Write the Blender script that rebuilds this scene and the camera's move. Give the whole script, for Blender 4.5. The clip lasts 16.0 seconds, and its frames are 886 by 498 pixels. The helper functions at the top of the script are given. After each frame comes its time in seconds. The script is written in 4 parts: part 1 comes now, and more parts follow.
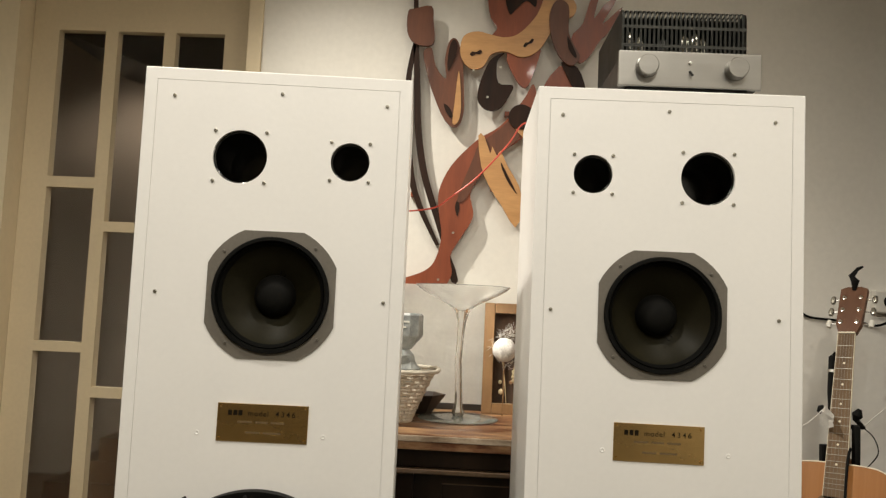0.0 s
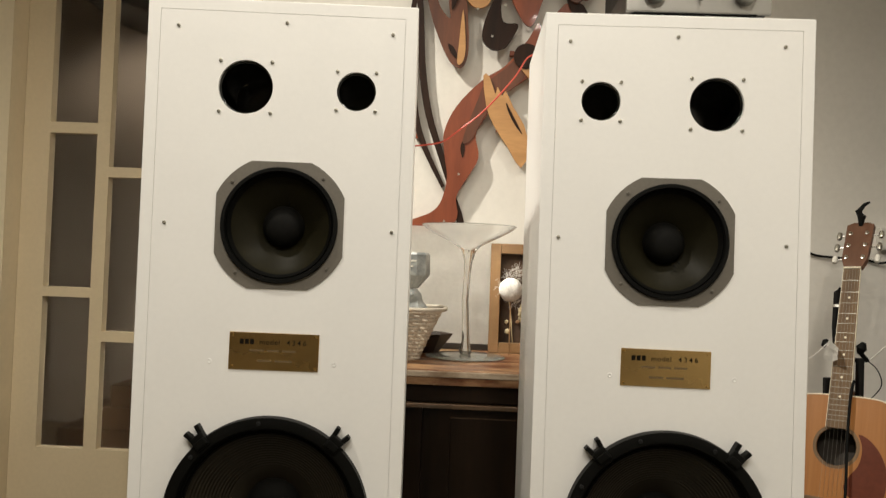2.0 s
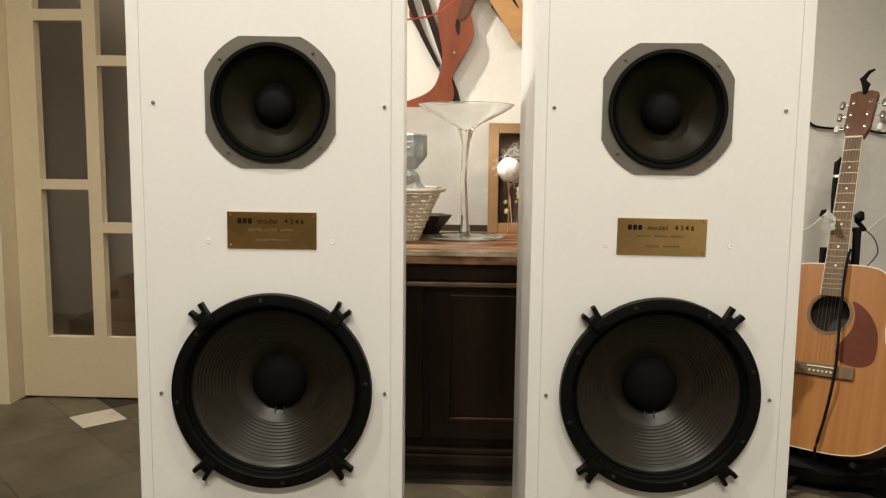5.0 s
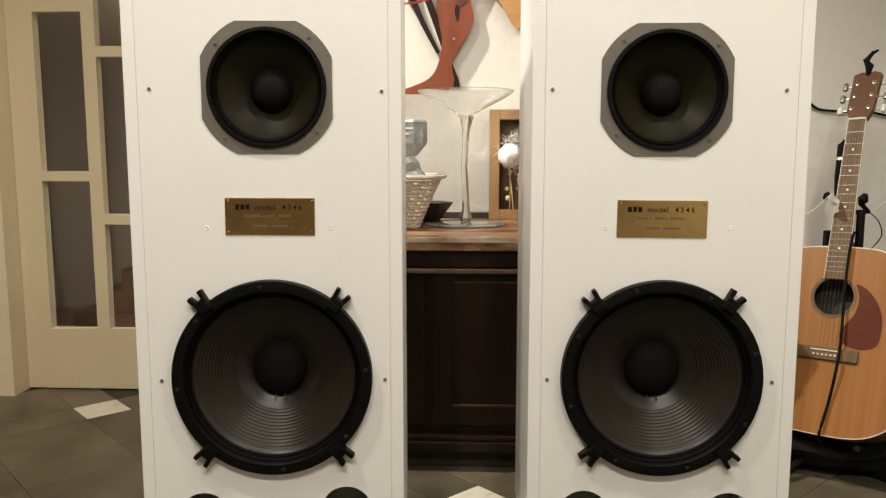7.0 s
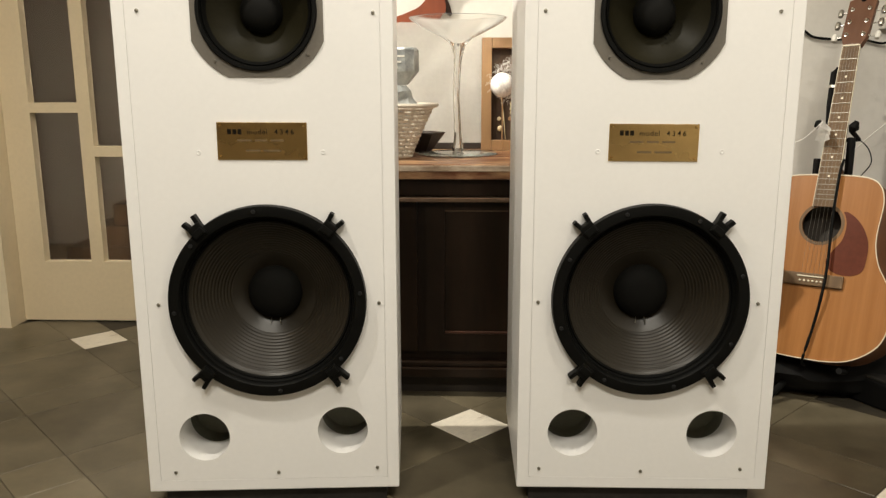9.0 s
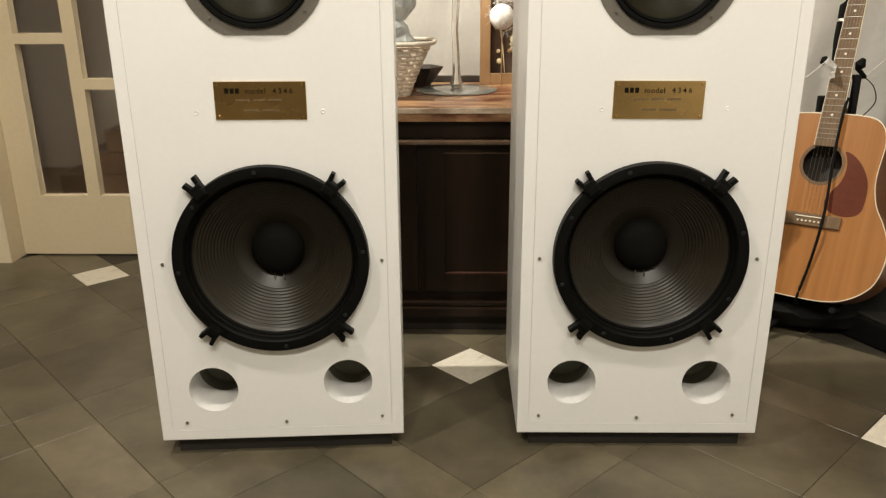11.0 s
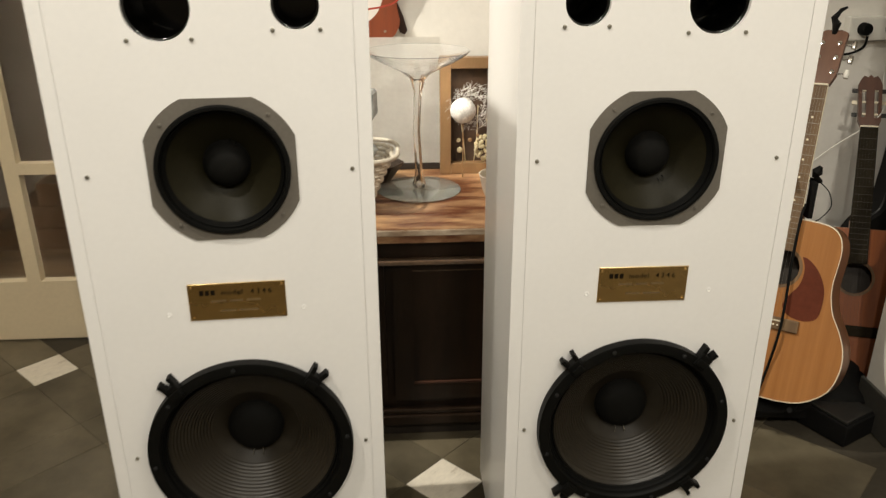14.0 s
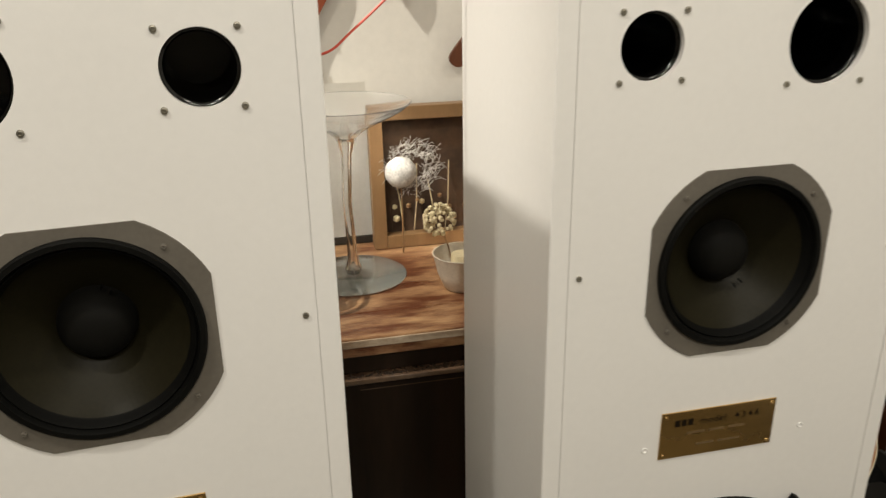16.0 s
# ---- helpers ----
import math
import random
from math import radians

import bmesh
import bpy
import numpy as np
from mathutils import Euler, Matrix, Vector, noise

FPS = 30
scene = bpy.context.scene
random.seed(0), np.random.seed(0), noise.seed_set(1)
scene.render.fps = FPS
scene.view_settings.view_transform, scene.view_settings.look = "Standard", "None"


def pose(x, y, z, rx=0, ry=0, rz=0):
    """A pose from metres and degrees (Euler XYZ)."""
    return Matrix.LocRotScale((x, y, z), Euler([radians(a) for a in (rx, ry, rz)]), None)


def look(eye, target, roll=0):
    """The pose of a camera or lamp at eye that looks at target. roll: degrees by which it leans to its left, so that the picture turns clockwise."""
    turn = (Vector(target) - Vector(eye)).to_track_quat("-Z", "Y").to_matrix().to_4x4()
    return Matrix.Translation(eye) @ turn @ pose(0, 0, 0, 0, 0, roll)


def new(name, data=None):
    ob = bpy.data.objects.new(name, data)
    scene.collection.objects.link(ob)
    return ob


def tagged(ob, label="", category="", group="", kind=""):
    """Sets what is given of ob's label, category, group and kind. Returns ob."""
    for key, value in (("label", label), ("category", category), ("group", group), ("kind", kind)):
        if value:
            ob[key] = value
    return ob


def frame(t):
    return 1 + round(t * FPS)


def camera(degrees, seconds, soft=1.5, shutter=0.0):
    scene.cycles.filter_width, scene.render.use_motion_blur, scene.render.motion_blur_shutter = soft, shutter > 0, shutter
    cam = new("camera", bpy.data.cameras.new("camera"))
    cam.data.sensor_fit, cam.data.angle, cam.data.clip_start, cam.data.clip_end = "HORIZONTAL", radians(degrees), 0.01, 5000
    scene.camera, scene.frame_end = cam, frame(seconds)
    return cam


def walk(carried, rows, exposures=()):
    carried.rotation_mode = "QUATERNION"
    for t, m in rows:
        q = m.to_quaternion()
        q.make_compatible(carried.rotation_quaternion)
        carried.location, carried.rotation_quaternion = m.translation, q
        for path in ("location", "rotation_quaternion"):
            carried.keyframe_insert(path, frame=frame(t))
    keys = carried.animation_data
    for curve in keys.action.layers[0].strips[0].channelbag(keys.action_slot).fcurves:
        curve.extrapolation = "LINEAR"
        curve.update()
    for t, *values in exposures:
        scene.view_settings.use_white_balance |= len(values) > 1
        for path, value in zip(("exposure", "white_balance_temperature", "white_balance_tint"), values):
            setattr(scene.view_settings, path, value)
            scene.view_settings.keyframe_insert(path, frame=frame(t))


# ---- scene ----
cam = camera(59.0, 16.0, 1.3, 0.5)
PATH = [
    (0, (0.073, -0.14, 1.021), (-0.013, 1.853, 1.173), 2.6),
    (0.5, (0.073, -0.142, 0.999), (-0.015, 1.85, 1.154), 2.7),
    (1, (0.073, -0.137, 0.985), (-0.013, 1.857, 1.121), 2.6),
    (1.5, (0.071, -0.136, 0.972), (-0.017, 1.86, 1.073), 2.4),
    (2, (0.066, -0.141, 0.963), (-0.024, 1.856, 1.008), 2.1),
    (2.5, (0.065, -0.141, 0.953), (-0.025, 1.857, 0.943), 1.9),
    (3, (0.072, -0.142, 0.954), (-0.01, 1.855, 0.878), 1.6),
    (3.5, (0.077, -0.136, 0.943), (0.004, 1.857, 0.795), 1.6),
    (4, (0.076, -0.137, 0.932), (0.004, 1.851, 0.727), 1.2),
    (6.5, (0.088, -0.138, 0.925), (-0.016, 1.845, 0.686), 0.1),
    (7, (0.091, -0.131, 0.913), (-0.011, 1.851, 0.663), 0.0),
    (7.5, (0.094, -0.135, 0.908), (-0.002, 1.843, 0.624), 0.0),
    (8, (0.092, -0.133, 0.895), (0.001, 1.838, 0.564), -0.0),
    (8.5, (0.089, -0.14, 0.89), (0.005, 1.825, 0.529), -0.1),
    (9, (0.09, -0.148, 0.885), (0.01, 1.809, 0.483), -0.1),
    (9.5, (0.085, -0.143, 0.879), (0.006, 1.807, 0.444), -0.0),
    (10, (0.087, -0.144, 0.874), (0.01, 1.8, 0.408), -0.1),
    (12.5, (-0.001, -0.085, 1.353), (0.01, 1.72, 0.492), 0.1),
    (13, (-0.035, -0.119, 1.415), (0.025, 1.693, 0.571), 0.7),
    (13.5, (-0.054, -0.082, 1.417), (0.055, 1.749, 0.62), 1.1),
    (14, (-0.026, 0.065, 1.42), (0.083, 1.911, 0.659), -0.1),
    (14.5, (-0.01, 0.18, 1.416), (0.136, 2.029, 0.666), -0.4),
    (15, (-0.038, 0.311, 1.408), (0.226, 2.158, 0.688), 0.0),
    (15.5, (-0.093, 0.474, 1.418), (0.317, 2.309, 0.736), -0.4),
    (16, (-0.125, 0.592, 1.405), (0.274, 2.418, 0.695), -1.0),
]
walk(cam, [(t, look(eye, target, roll)) for t, eye, target, roll in PATH], [(0.0, -0.22), (1.0, -0.25), (3.5, -0.08), (8.0, 0.12), (10.0, 0.22), (12.5, 0.17), (13.5, -0.07), (14.5, -0.13), (16.0, -0.46)])

# ---- light ----
world = bpy.data.worlds.new("room_world")
scene.world = world
world.use_nodes = True
world.node_tree.nodes["Background"].inputs["Color"].default_value = (1.0, 0.85, 0.66, 1)
world.node_tree.nodes["Background"].inputs["Strength"].default_value = 0.02

WARM = (1.0, 0.934, 0.805)


def ceiling_lamp(name, eye, target, watts, size_deg, blend, radius, colour=WARM):
    data = bpy.data.lights.new(name, "SPOT")
    data.energy, data.color, data.spot_size, data.spot_blend = watts, colour, radians(size_deg), blend
    data.shadow_soft_size = radius
    ob = new(name, data)
    ob.matrix_world = look(eye, target)
    return ob


ceiling_lamp("ceiling_lamp_west", (-1.02, 0.55, 3.0), (-0.95, 0.62, 0.0), 108, 142, 0.7, 0.05)
ceiling_lamp("ceiling_lamp_east", (0.86, 0.50, 3.0), (0.78, 0.56, 0.0), 60, 152, 0.7, 0.09)
ceiling_lamp("ceiling_lamp_rear_west", (-0.45, -1.10, 3.0), (-0.44, -0.6, 0.0), 118, 142, 0.7, 0.06)
ceiling_lamp("ceiling_lamp_rear_east", (0.50, -1.10, 3.0), (0.48, -0.6, 0.0), 112, 148, 0.7, 0.06)
ceiling_lamp("ceiling_lamp_dresser", (-1.12, 1.75, 3.0), (0.10, 2.25, 0.75), 290, 62, 1.0, 0.04)
ceiling_lamp("hall_lamp", (-1.9, 3.6, 2.35), (-1.5, 4.2, 0.0), 95, 160, 0.6, 0.2, (1.0, 0.88, 0.74))


# ---- materials ----
def material(name, colour, rough=0.5, metal=0.0, vary=0.08, scale=4.0, fine=60.0, bump=0.05, island=0.0, coat=0.0, spec=0.5, stretch=(1, 1, 1)):
    m = bpy.data.materials.new(name)
    m.use_nodes = True
    nt = m.node_tree
    b = nt.nodes["Principled BSDF"]
    b.inputs["Roughness"].default_value, b.inputs["Metallic"].default_value = rough, metal
    b.inputs["Coat Weight"].default_value = coat
    b.inputs["Specular IOR Level"].default_value = spec
    tc = nt.nodes.new("ShaderNodeTexCoord")
    mp = nt.nodes.new("ShaderNodeMapping")
    mp.inputs["Scale"].default_value = stretch
    nt.links.new(tc.outputs["Object"], mp.inputs["Vector"])
    big, small = nt.nodes.new("ShaderNodeTexNoise"), nt.nodes.new("ShaderNodeTexNoise")
    for n, s in ((big, scale), (small, fine)):
        n.inputs["Scale"].default_value, n.inputs["Detail"].default_value = s, 5
        nt.links.new(mp.outputs["Vector"], n.inputs["Vector"])
    add = nt.nodes.new("ShaderNodeMath")
    add.operation = "MULTIPLY_ADD"
    add.inputs[1].default_value = 0.5
    nt.links.new(small.outputs["Fac"], add.inputs[0])
    half = nt.nodes.new("ShaderNodeMath")
    half.operation = "MULTIPLY"
    half.inputs[1].default_value = 0.5
    nt.links.new(big.outputs["Fac"], half.inputs[0])
    nt.links.new(half.outputs[0], add.inputs[2])
    ramp = nt.nodes.new("ShaderNodeMapRange")
    ramp.inputs["From Min"].default_value, ramp.inputs["From Max"].default_value = 0.3, 0.7
    ramp.inputs["To Min"].default_value, ramp.inputs["To Max"].default_value = 1 - vary, 1 + vary
    nt.links.new(add.outputs[0], ramp.inputs["Value"])
    last = ramp.outputs[0]
    if island:
        info = nt.nodes.new("ShaderNodeObjectInfo")
        r2 = nt.nodes.new("ShaderNodeMapRange")
        r2.inputs["To Min"].default_value, r2.inputs["To Max"].default_value = 1 - island, 1 + island
        nt.links.new(info.outputs["Random"], r2.inputs["Value"])
        mul = nt.nodes.new("ShaderNodeMath")
        mul.operation = "MULTIPLY"
        nt.links.new(last, mul.inputs[0])
        nt.links.new(r2.outputs[0], mul.inputs[1])
        last = mul.outputs[0]
    tint = nt.nodes.new("ShaderNodeVectorMath")
    tint.operation = "SCALE"
    tint.inputs[0].default_value = colour
    nt.links.new(last, tint.inputs["Scale"])
    nt.links.new(tint.outputs[0], b.inputs["Base Color"])
    rr = nt.nodes.new("ShaderNodeMapRange")
    rr.inputs["To Min"].default_value, rr.inputs["To Max"].default_value = max(0.02, rough - 0.1), min(1, rough + 0.1)
    nt.links.new(big.outputs["Fac"], rr.inputs["Value"])
    nt.links.new(rr.outputs[0], b.inputs["Roughness"])
    if bump:
        bp = nt.nodes.new("ShaderNodeBump")
        bp.inputs["Strength"].default_value, bp.inputs["Distance"].default_value = bump, 0.002
        nt.links.new(add.outputs[0], bp.inputs["Height"])
        nt.links.new(bp.outputs[0], b.inputs["Normal"])
    return m


def two_tone(name, low, high, scale, rough=0.5, bump=0.1, edge=(0.4, 0.6), stretch=(1, 1, 1), fine=30.0, coat=0.0, across=False):
    """A surface that wanders between two colours, with finer grain laid over it."""
    m = material(name, (1, 1, 1), rough, 0.0, 0.12, scale, fine, bump, 0.0, coat, 0.5, stretch)
    nt = m.node_tree
    b = nt.nodes["Principled BSDF"]
    grain = b.inputs["Base Color"].links[0].from_socket
    tc = nt.nodes.new("ShaderNodeTexCoord")
    mp = nt.nodes.new("ShaderNodeMapping")
    mp.inputs["Scale"].default_value = stretch
    if across:
        geo = nt.nodes.new("ShaderNodeNewGeometry")
        for node in nt.nodes:
            if node.type == "MAPPING":
                nt.links.new(geo.outputs["Position"], node.inputs["Vector"])
    else:
        nt.links.new(tc.outputs["Object"], mp.inputs["Vector"])
    n = nt.nodes.new("ShaderNodeTexNoise")
    n.inputs["Scale"].default_value, n.inputs["Detail"].default_value, n.inputs["Roughness"].default_value = scale, 8, 0.65
    nt.links.new(mp.outputs["Vector"], n.inputs["Vector"])
    ramp = nt.nodes.new("ShaderNodeValToRGB")
    ramp.color_ramp.elements[0].position, ramp.color_ramp.elements[1].position = edge
    ramp.color_ramp.elements[0].color, ramp.color_ramp.elements[1].color = (*low, 1), (*high, 1)
    nt.links.new(n.outputs["Fac"], ramp.inputs["Fac"])
    mul = nt.nodes.new("ShaderNodeVectorMath")
    mul.operation = "MULTIPLY"
    nt.links.new(grain, mul.inputs[0])
    nt.links.new(ramp.outputs["Color"], mul.inputs[1])
    nt.links.new(mul.outputs[0], b.inputs["Base Color"])
    return m


def clear_glass(name, tint, rough=0.02):
    m = material(name, tint, rough, 0, 0.02, 3, 40, 0)
    b = m.node_tree.nodes["Principled BSDF"]
    b.inputs["Transmission Weight"].default_value, b.inputs["IOR"].default_value = 1.0, 1.45
    return m


CAB_WHITE = material("cabinet_paint", (0.86, 0.85, 0.835), 0.38, 0, 0.02, 5, 90, 0.16)
WALL = material("wall_plaster", (0.80, 0.772, 0.715), 0.85, 0, 0.05, 2.0, 45, 0.35)
CREAM_WALL = material("cream_wall_paint", (0.76, 0.65, 0.46), 0.7, 0, 0.05, 2.0, 45, 0.2)
CEILING = material("ceiling_paint", (0.74, 0.70, 0.62), 0.9, 0, 0.03, 2, 60, 0.1)
DOOR_PAINT = material("door_paint", (0.70, 0.585, 0.40), 0.45, 0, 0.05, 3, 70, 0.08)
DIM_WALL = two_tone("cream_panelling", (0.64, 0.58, 0.48), (0.72, 0.66, 0.56), 3, 0.6, 0.1, (0.3, 0.7), (4, 4, 0.3), 40)
MARBLE = two_tone("travertine", (0.42, 0.33, 0.24), (0.74, 0.68, 0.57), 18, 0.4, 0.12, (0.28, 0.40), (1, 2.2, 1), 60)
GROUT = material("grout", (0.050, 0.041, 0.027), 0.9, 0, 0.2, 10, 80, 0.3)
SKIRT = material("slate_skirting", (0.055, 0.052, 0.045), 0.5, 0, 0.25, 8, 60, 0.2)
BLACK = material("black_enamel", (0.003, 0.003, 0.0026), 0.5, 0, 0.3, 20, 150, 0.05, 0, 0, 0.14)
RUBBER = material("black_rubber", (0.003, 0.003, 0.0026), 0.62, 0, 0.3, 30, 200, 0.05, 0, 0, 0.12)
MID_CONE = material("felted_paper_cone", (0.0125, 0.0108, 0.0050), 0.44, 0, 0.25, 9, 220, 0.12, 0, 0, 0.13)
CONE = material("paper_cone", (0.0165, 0.0128, 0.0080), 0.37, 0, 0.2, 9, 220, 0.12, 0, 0, 0.40)
CAP = material("dust_cap_felt", (0.004, 0.0038, 0.003), 0.75, 0, 0.3, 12, 250, 0.12, 0, 0, 0.15)
BASKET_GREY = material("cast_frame_grey", (0.155, 0.140, 0.118), 0.55, 0.2, 0.12, 12, 150, 0.06)
BRASS = material("brushed_brass", (0.62, 0.42, 0.175), 0.27, 1.0, 0.07, 7, 24, 0.30, 0, 0, 0.5, (1, 1, 1.6))
STEEL = material("screw_steel", (0.35, 0.33, 0.28), 0.4, 0.9, 0.2, 60, 300, 0.1)
INK = material("engraving_ink", (0.008, 0.005, 0.002), 0.7, 0, 0.1, 30, 100, 0.0, 0, 0, 0.1)
FAINT_INK = material("worn_engraving", (0.13, 0.082, 0.032), 0.6, 0.0, 0.2, 30, 100, 0.0)
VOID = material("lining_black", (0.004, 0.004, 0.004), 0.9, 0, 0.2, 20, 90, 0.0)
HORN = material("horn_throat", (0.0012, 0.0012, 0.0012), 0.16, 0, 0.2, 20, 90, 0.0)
PORT_GREY = material("port_cardboard", (0.20, 0.20, 0.155), 0.7, 0, 0.15, 10, 60, 0.1)
PLINTH = material("plinth_dark", (0.02, 0.017, 0.014), 0.7, 0, 0.3, 10, 90, 0.1)
DRESSER = two_tone("dark_stained_oak", (0.010, 0.0058, 0.0034), (0.025, 0.0135, 0.0072), 6, 0.36, 0.15, (0.3, 0.7), (1, 1, 0.15), 50)
DRESSER_RED = two_tone("worn_red_edge", (0.03, 0.012, 0.007), (0.10, 0.040, 0.022), 9, 0.4, 0.15, (0.3, 0.7), (0.3, 1, 1), 50)
DRESSER.node_tree.nodes["Principled BSDF"].inputs["Specular IOR Level"].default_value = 0.22
WORN_EDGE = two_tone("worn_pale_edge", (0.22, 0.13, 0.07), (0.62, 0.52, 0.40), 14, 0.4, 0.2, (0.35, 0.6), (0.5, 1, 1), 50)
DRESSER_EDGE = material("polished_moulding", (0.11, 0.068, 0.042), 0.2, 0, 0.3, 12, 90, 0.15, 0, 1.0)
TOP_WOOD = two_tone("scraped_plank", (0.130, 0.040, 0.015), (0.54, 0.33, 0.17), 5, 0.34, 0.6, (0.42, 0.66), (0.9, 3.2, 3), 90, 0.0, True)
WOOD_RED = two_tone("mahogany", (0.18, 0.038, 0.013), (0.29, 0.068, 0.022), 4, 0.42, 0.08, (0.3, 0.7), (3, 1, 0.4), 60, 0.06)
WOOD_BROWN = two_tone("walnut", (0.085, 0.026, 0.011), (0.155, 0.050, 0.020), 5, 0.46, 0.08, (0.3, 0.7), (3, 1, 0.4), 60, 0.04)
WOOD_TAN = two_tone("light_cherry", (0.48, 0.24, 0.085), (0.60, 0.33, 0.13), 4, 0.4, 0.06, (0.3, 0.7), (0.5, 1, 3), 60, 0.1)
WOOD_DARK = two_tone("wenge", (0.014, 0.0065, 0.004), (0.034, 0.014, 0.0075), 8, 0.5, 0.1, (0.3, 0.7), (4, 1, 0.3), 60, 0.0)
WOOD_DARK.node_tree.nodes["Principled BSDF"].inputs["Specular IOR Level"].default_value = 0.2
SPRUCE = two_tone("spruce_top", (0.305, 0.122, 0.032), (0.365, 0.158, 0.046), 3, 0.32, 0.04, (0.3, 0.7), (14, 1, 0.3), 90, 0.25)
GTR_SIDE = two_tone("guitar_side", (0.16, 0.065, 0.028), (0.26, 0.11, 0.045), 5, 0.35, 0.05, (0.3, 0.7), (1, 1, 2), 60, 0.3)
FRETBOARD = two_tone("rosewood", (0.095, 0.052, 0.022), (0.175, 0.105, 0.048), 6, 0.62, 0.08, (0.3, 0.7), (6, 1, 0.4), 80)
HEAD_WOOD = two_tone("headstock_veneer", (0.11, 0.048, 0.026), (0.17, 0.078, 0.042), 6, 0.35, 0.05, (0.3, 0.7), (5, 1, 0.4), 80, 0.2)
GUARD = material("pickguard_tortoise", (0.105, 0.024, 0.010), 0.4, 0, 0.2, 14, 80, 0.02, 0, 0.0, 0.25)
BINDING = material("cream_binding", (0.75, 0.68, 0.52), 0.4, 0, 0.05, 8, 80, 0.02)
CHROME = material("chrome", (0.75, 0.74, 0.70), 0.16, 1.0, 0.05, 20, 100, 0.0)
CEDAR = two_tone("red_cedar_top", (0.185, 0.048, 0.009), (0.255, 0.070, 0.013), 3, 0.5, 0.04, (0.3, 0.7), (14, 1, 0.3), 90, 0.03)
DARK_FRET = material("tarnished_fret", (0.06, 0.05, 0.038), 0.6, 0.3, 0.2, 60, 300, 0.1)
CLASSIC_HEAD = two_tone("dark_head_veneer", (0.060, 0.022, 0.012), (0.105, 0.040, 0.020), 6, 0.4, 0.05, (0.3, 0.7), (5, 1, 0.4), 80, 0.15)
EBONY = material("ebony_board", (0.020, 0.0155, 0.009), 0.7, 0, 0.3, 20, 90, 0.05, 0, 0, 0.06)
ALU = material("brushed_aluminium", (0.34, 0.33, 0.31), 0.38, 1.0, 0.06, 10, 240, 0.06, 0, 0, 0.5, (1, 1, 12))
CAGE = material("cage_grey_steel", (0.05, 0.05, 0.045), 0.45, 0.6, 0.15, 20, 150, 0.04)
AMP_BODY = material("amp_black", (0.02, 0.019, 0.017), 0.4, 0.2, 0.2, 20, 150, 0.04)
SILVER = material("valve_getter", (0.75, 0.74, 0.70), 0.15, 1.0, 0.1, 20, 80, 0.0)
GLASS = clear_glass("vase_glass", (0.985, 0.99, 0.985))
for _n, _v in (("Transmission Weight", 0.955), ("IOR", 1.30), ("Roughness", 0.05)):
    GLASS.node_tree.nodes["Principled BSDF"].inputs[_n].default_value = _v
STEM_GLASS = clear_glass("vase_stem_glass", (0.985, 0.99, 0.985))
FOOT_GLASS = clear_glass("vase_foot_glass", (0.86, 0.90, 0.86), 0.10)
FOOT_GLASS.node_tree.nodes["Principled BSDF"].inputs["Transmission Weight"].default_value = 0.86
PANE = clear_glass("pane_glass", (0.97, 0.97, 0.97))
WICKER = material("white_wicker", (0.68, 0.62, 0.52), 0.6, 0, 0.14, 25, 140, 0.2, 0.06)
PAPER_WHITE = material("white_board", (0.84, 0.82, 0.77), 0.8, 0, 0.06, 6, 70, 0.5)
FRAME_WOOD = two_tone("frame_beech", (0.22, 0.125, 0.055), (0.30, 0.175, 0.080), 6, 0.45, 0.06, (0.3, 0.7), (1, 1, 0.3), 70)
BOX_DARK = two_tone("box_backing", (0.035, 0.018, 0.009), (0.11, 0.060, 0.030), 9, 0.7, 0.1, (0.35, 0.7))
FLUFF = material("white_floss", (0.62, 0.60, 0.57), 0.85, 0, 0.35, 45, 180, 0.8)
CREAM = material("cream_petal", (0.62, 0.53, 0.34), 0.7, 0, 0.15, 40, 160, 0.2)
PACK = two_tone("silver_blue_pack", (0.20, 0.215, 0.215), (0.46, 0.48, 0.47), 14, 0.35, 0.05, (0.4, 0.6))
DARK_BOWL = material("dark_brown_bowl", (0.03, 0.017, 0.011), 0.4, 0, 0.2, 10, 60, 0.05)
WHITE_PLASTIC = material("white_plastic", (0.74, 0.72, 0.66), 0.4, 0, 0.03, 10, 80, 0.02)
CLOTH = material("white_cloth", (0.80, 0.78, 0.74), 0.85, 0, 0.1, 20, 160, 0.4)
RED_WIRE = material("red_wire", (0.55, 0.075, 0.045), 0.45, 0, 0.1, 30, 80, 0.0)
NYLON = material("black_nylon", (0.005, 0.0048, 0.0046), 0.75, 0, 0.3, 12, 260, 0.4, 0, 0, 0.2)
GREY_PLASTIC = material("grey_plastic", (0.022, 0.021, 0.019), 0.4, 0, 0.1, 12, 120, 0.05)
HALL_GREY = material("hall_wall_paint", (0.50, 0.42, 0.33), 0.85, 0, 0.06, 1.5, 40, 0.2)
HALL_FLOOR = two_tone("hall_floor_wood", (0.17, 0.11, 0.06), (0.30, 0.20, 0.11), 3, 0.5, 0.1, (0.3, 0.7), (0.4, 3, 1), 40)
HALL_BROWN = two_tone("hall_brown_wood", (0.10, 0.055, 0.028), (0.17, 0.10, 0.05), 4, 0.5, 0.1, (0.3, 0.7), (3, 1, 0.4), 40)
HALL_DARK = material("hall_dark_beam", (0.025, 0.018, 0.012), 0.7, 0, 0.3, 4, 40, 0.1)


# ---- building helpers ----
def thing(name, label, category, m=None, group="", kind=""):
    ob = new(name)
    ob.empty_display_size = 0.05
    ob.matrix_world = m or Matrix()
    return tagged(ob, label, category, group, kind)


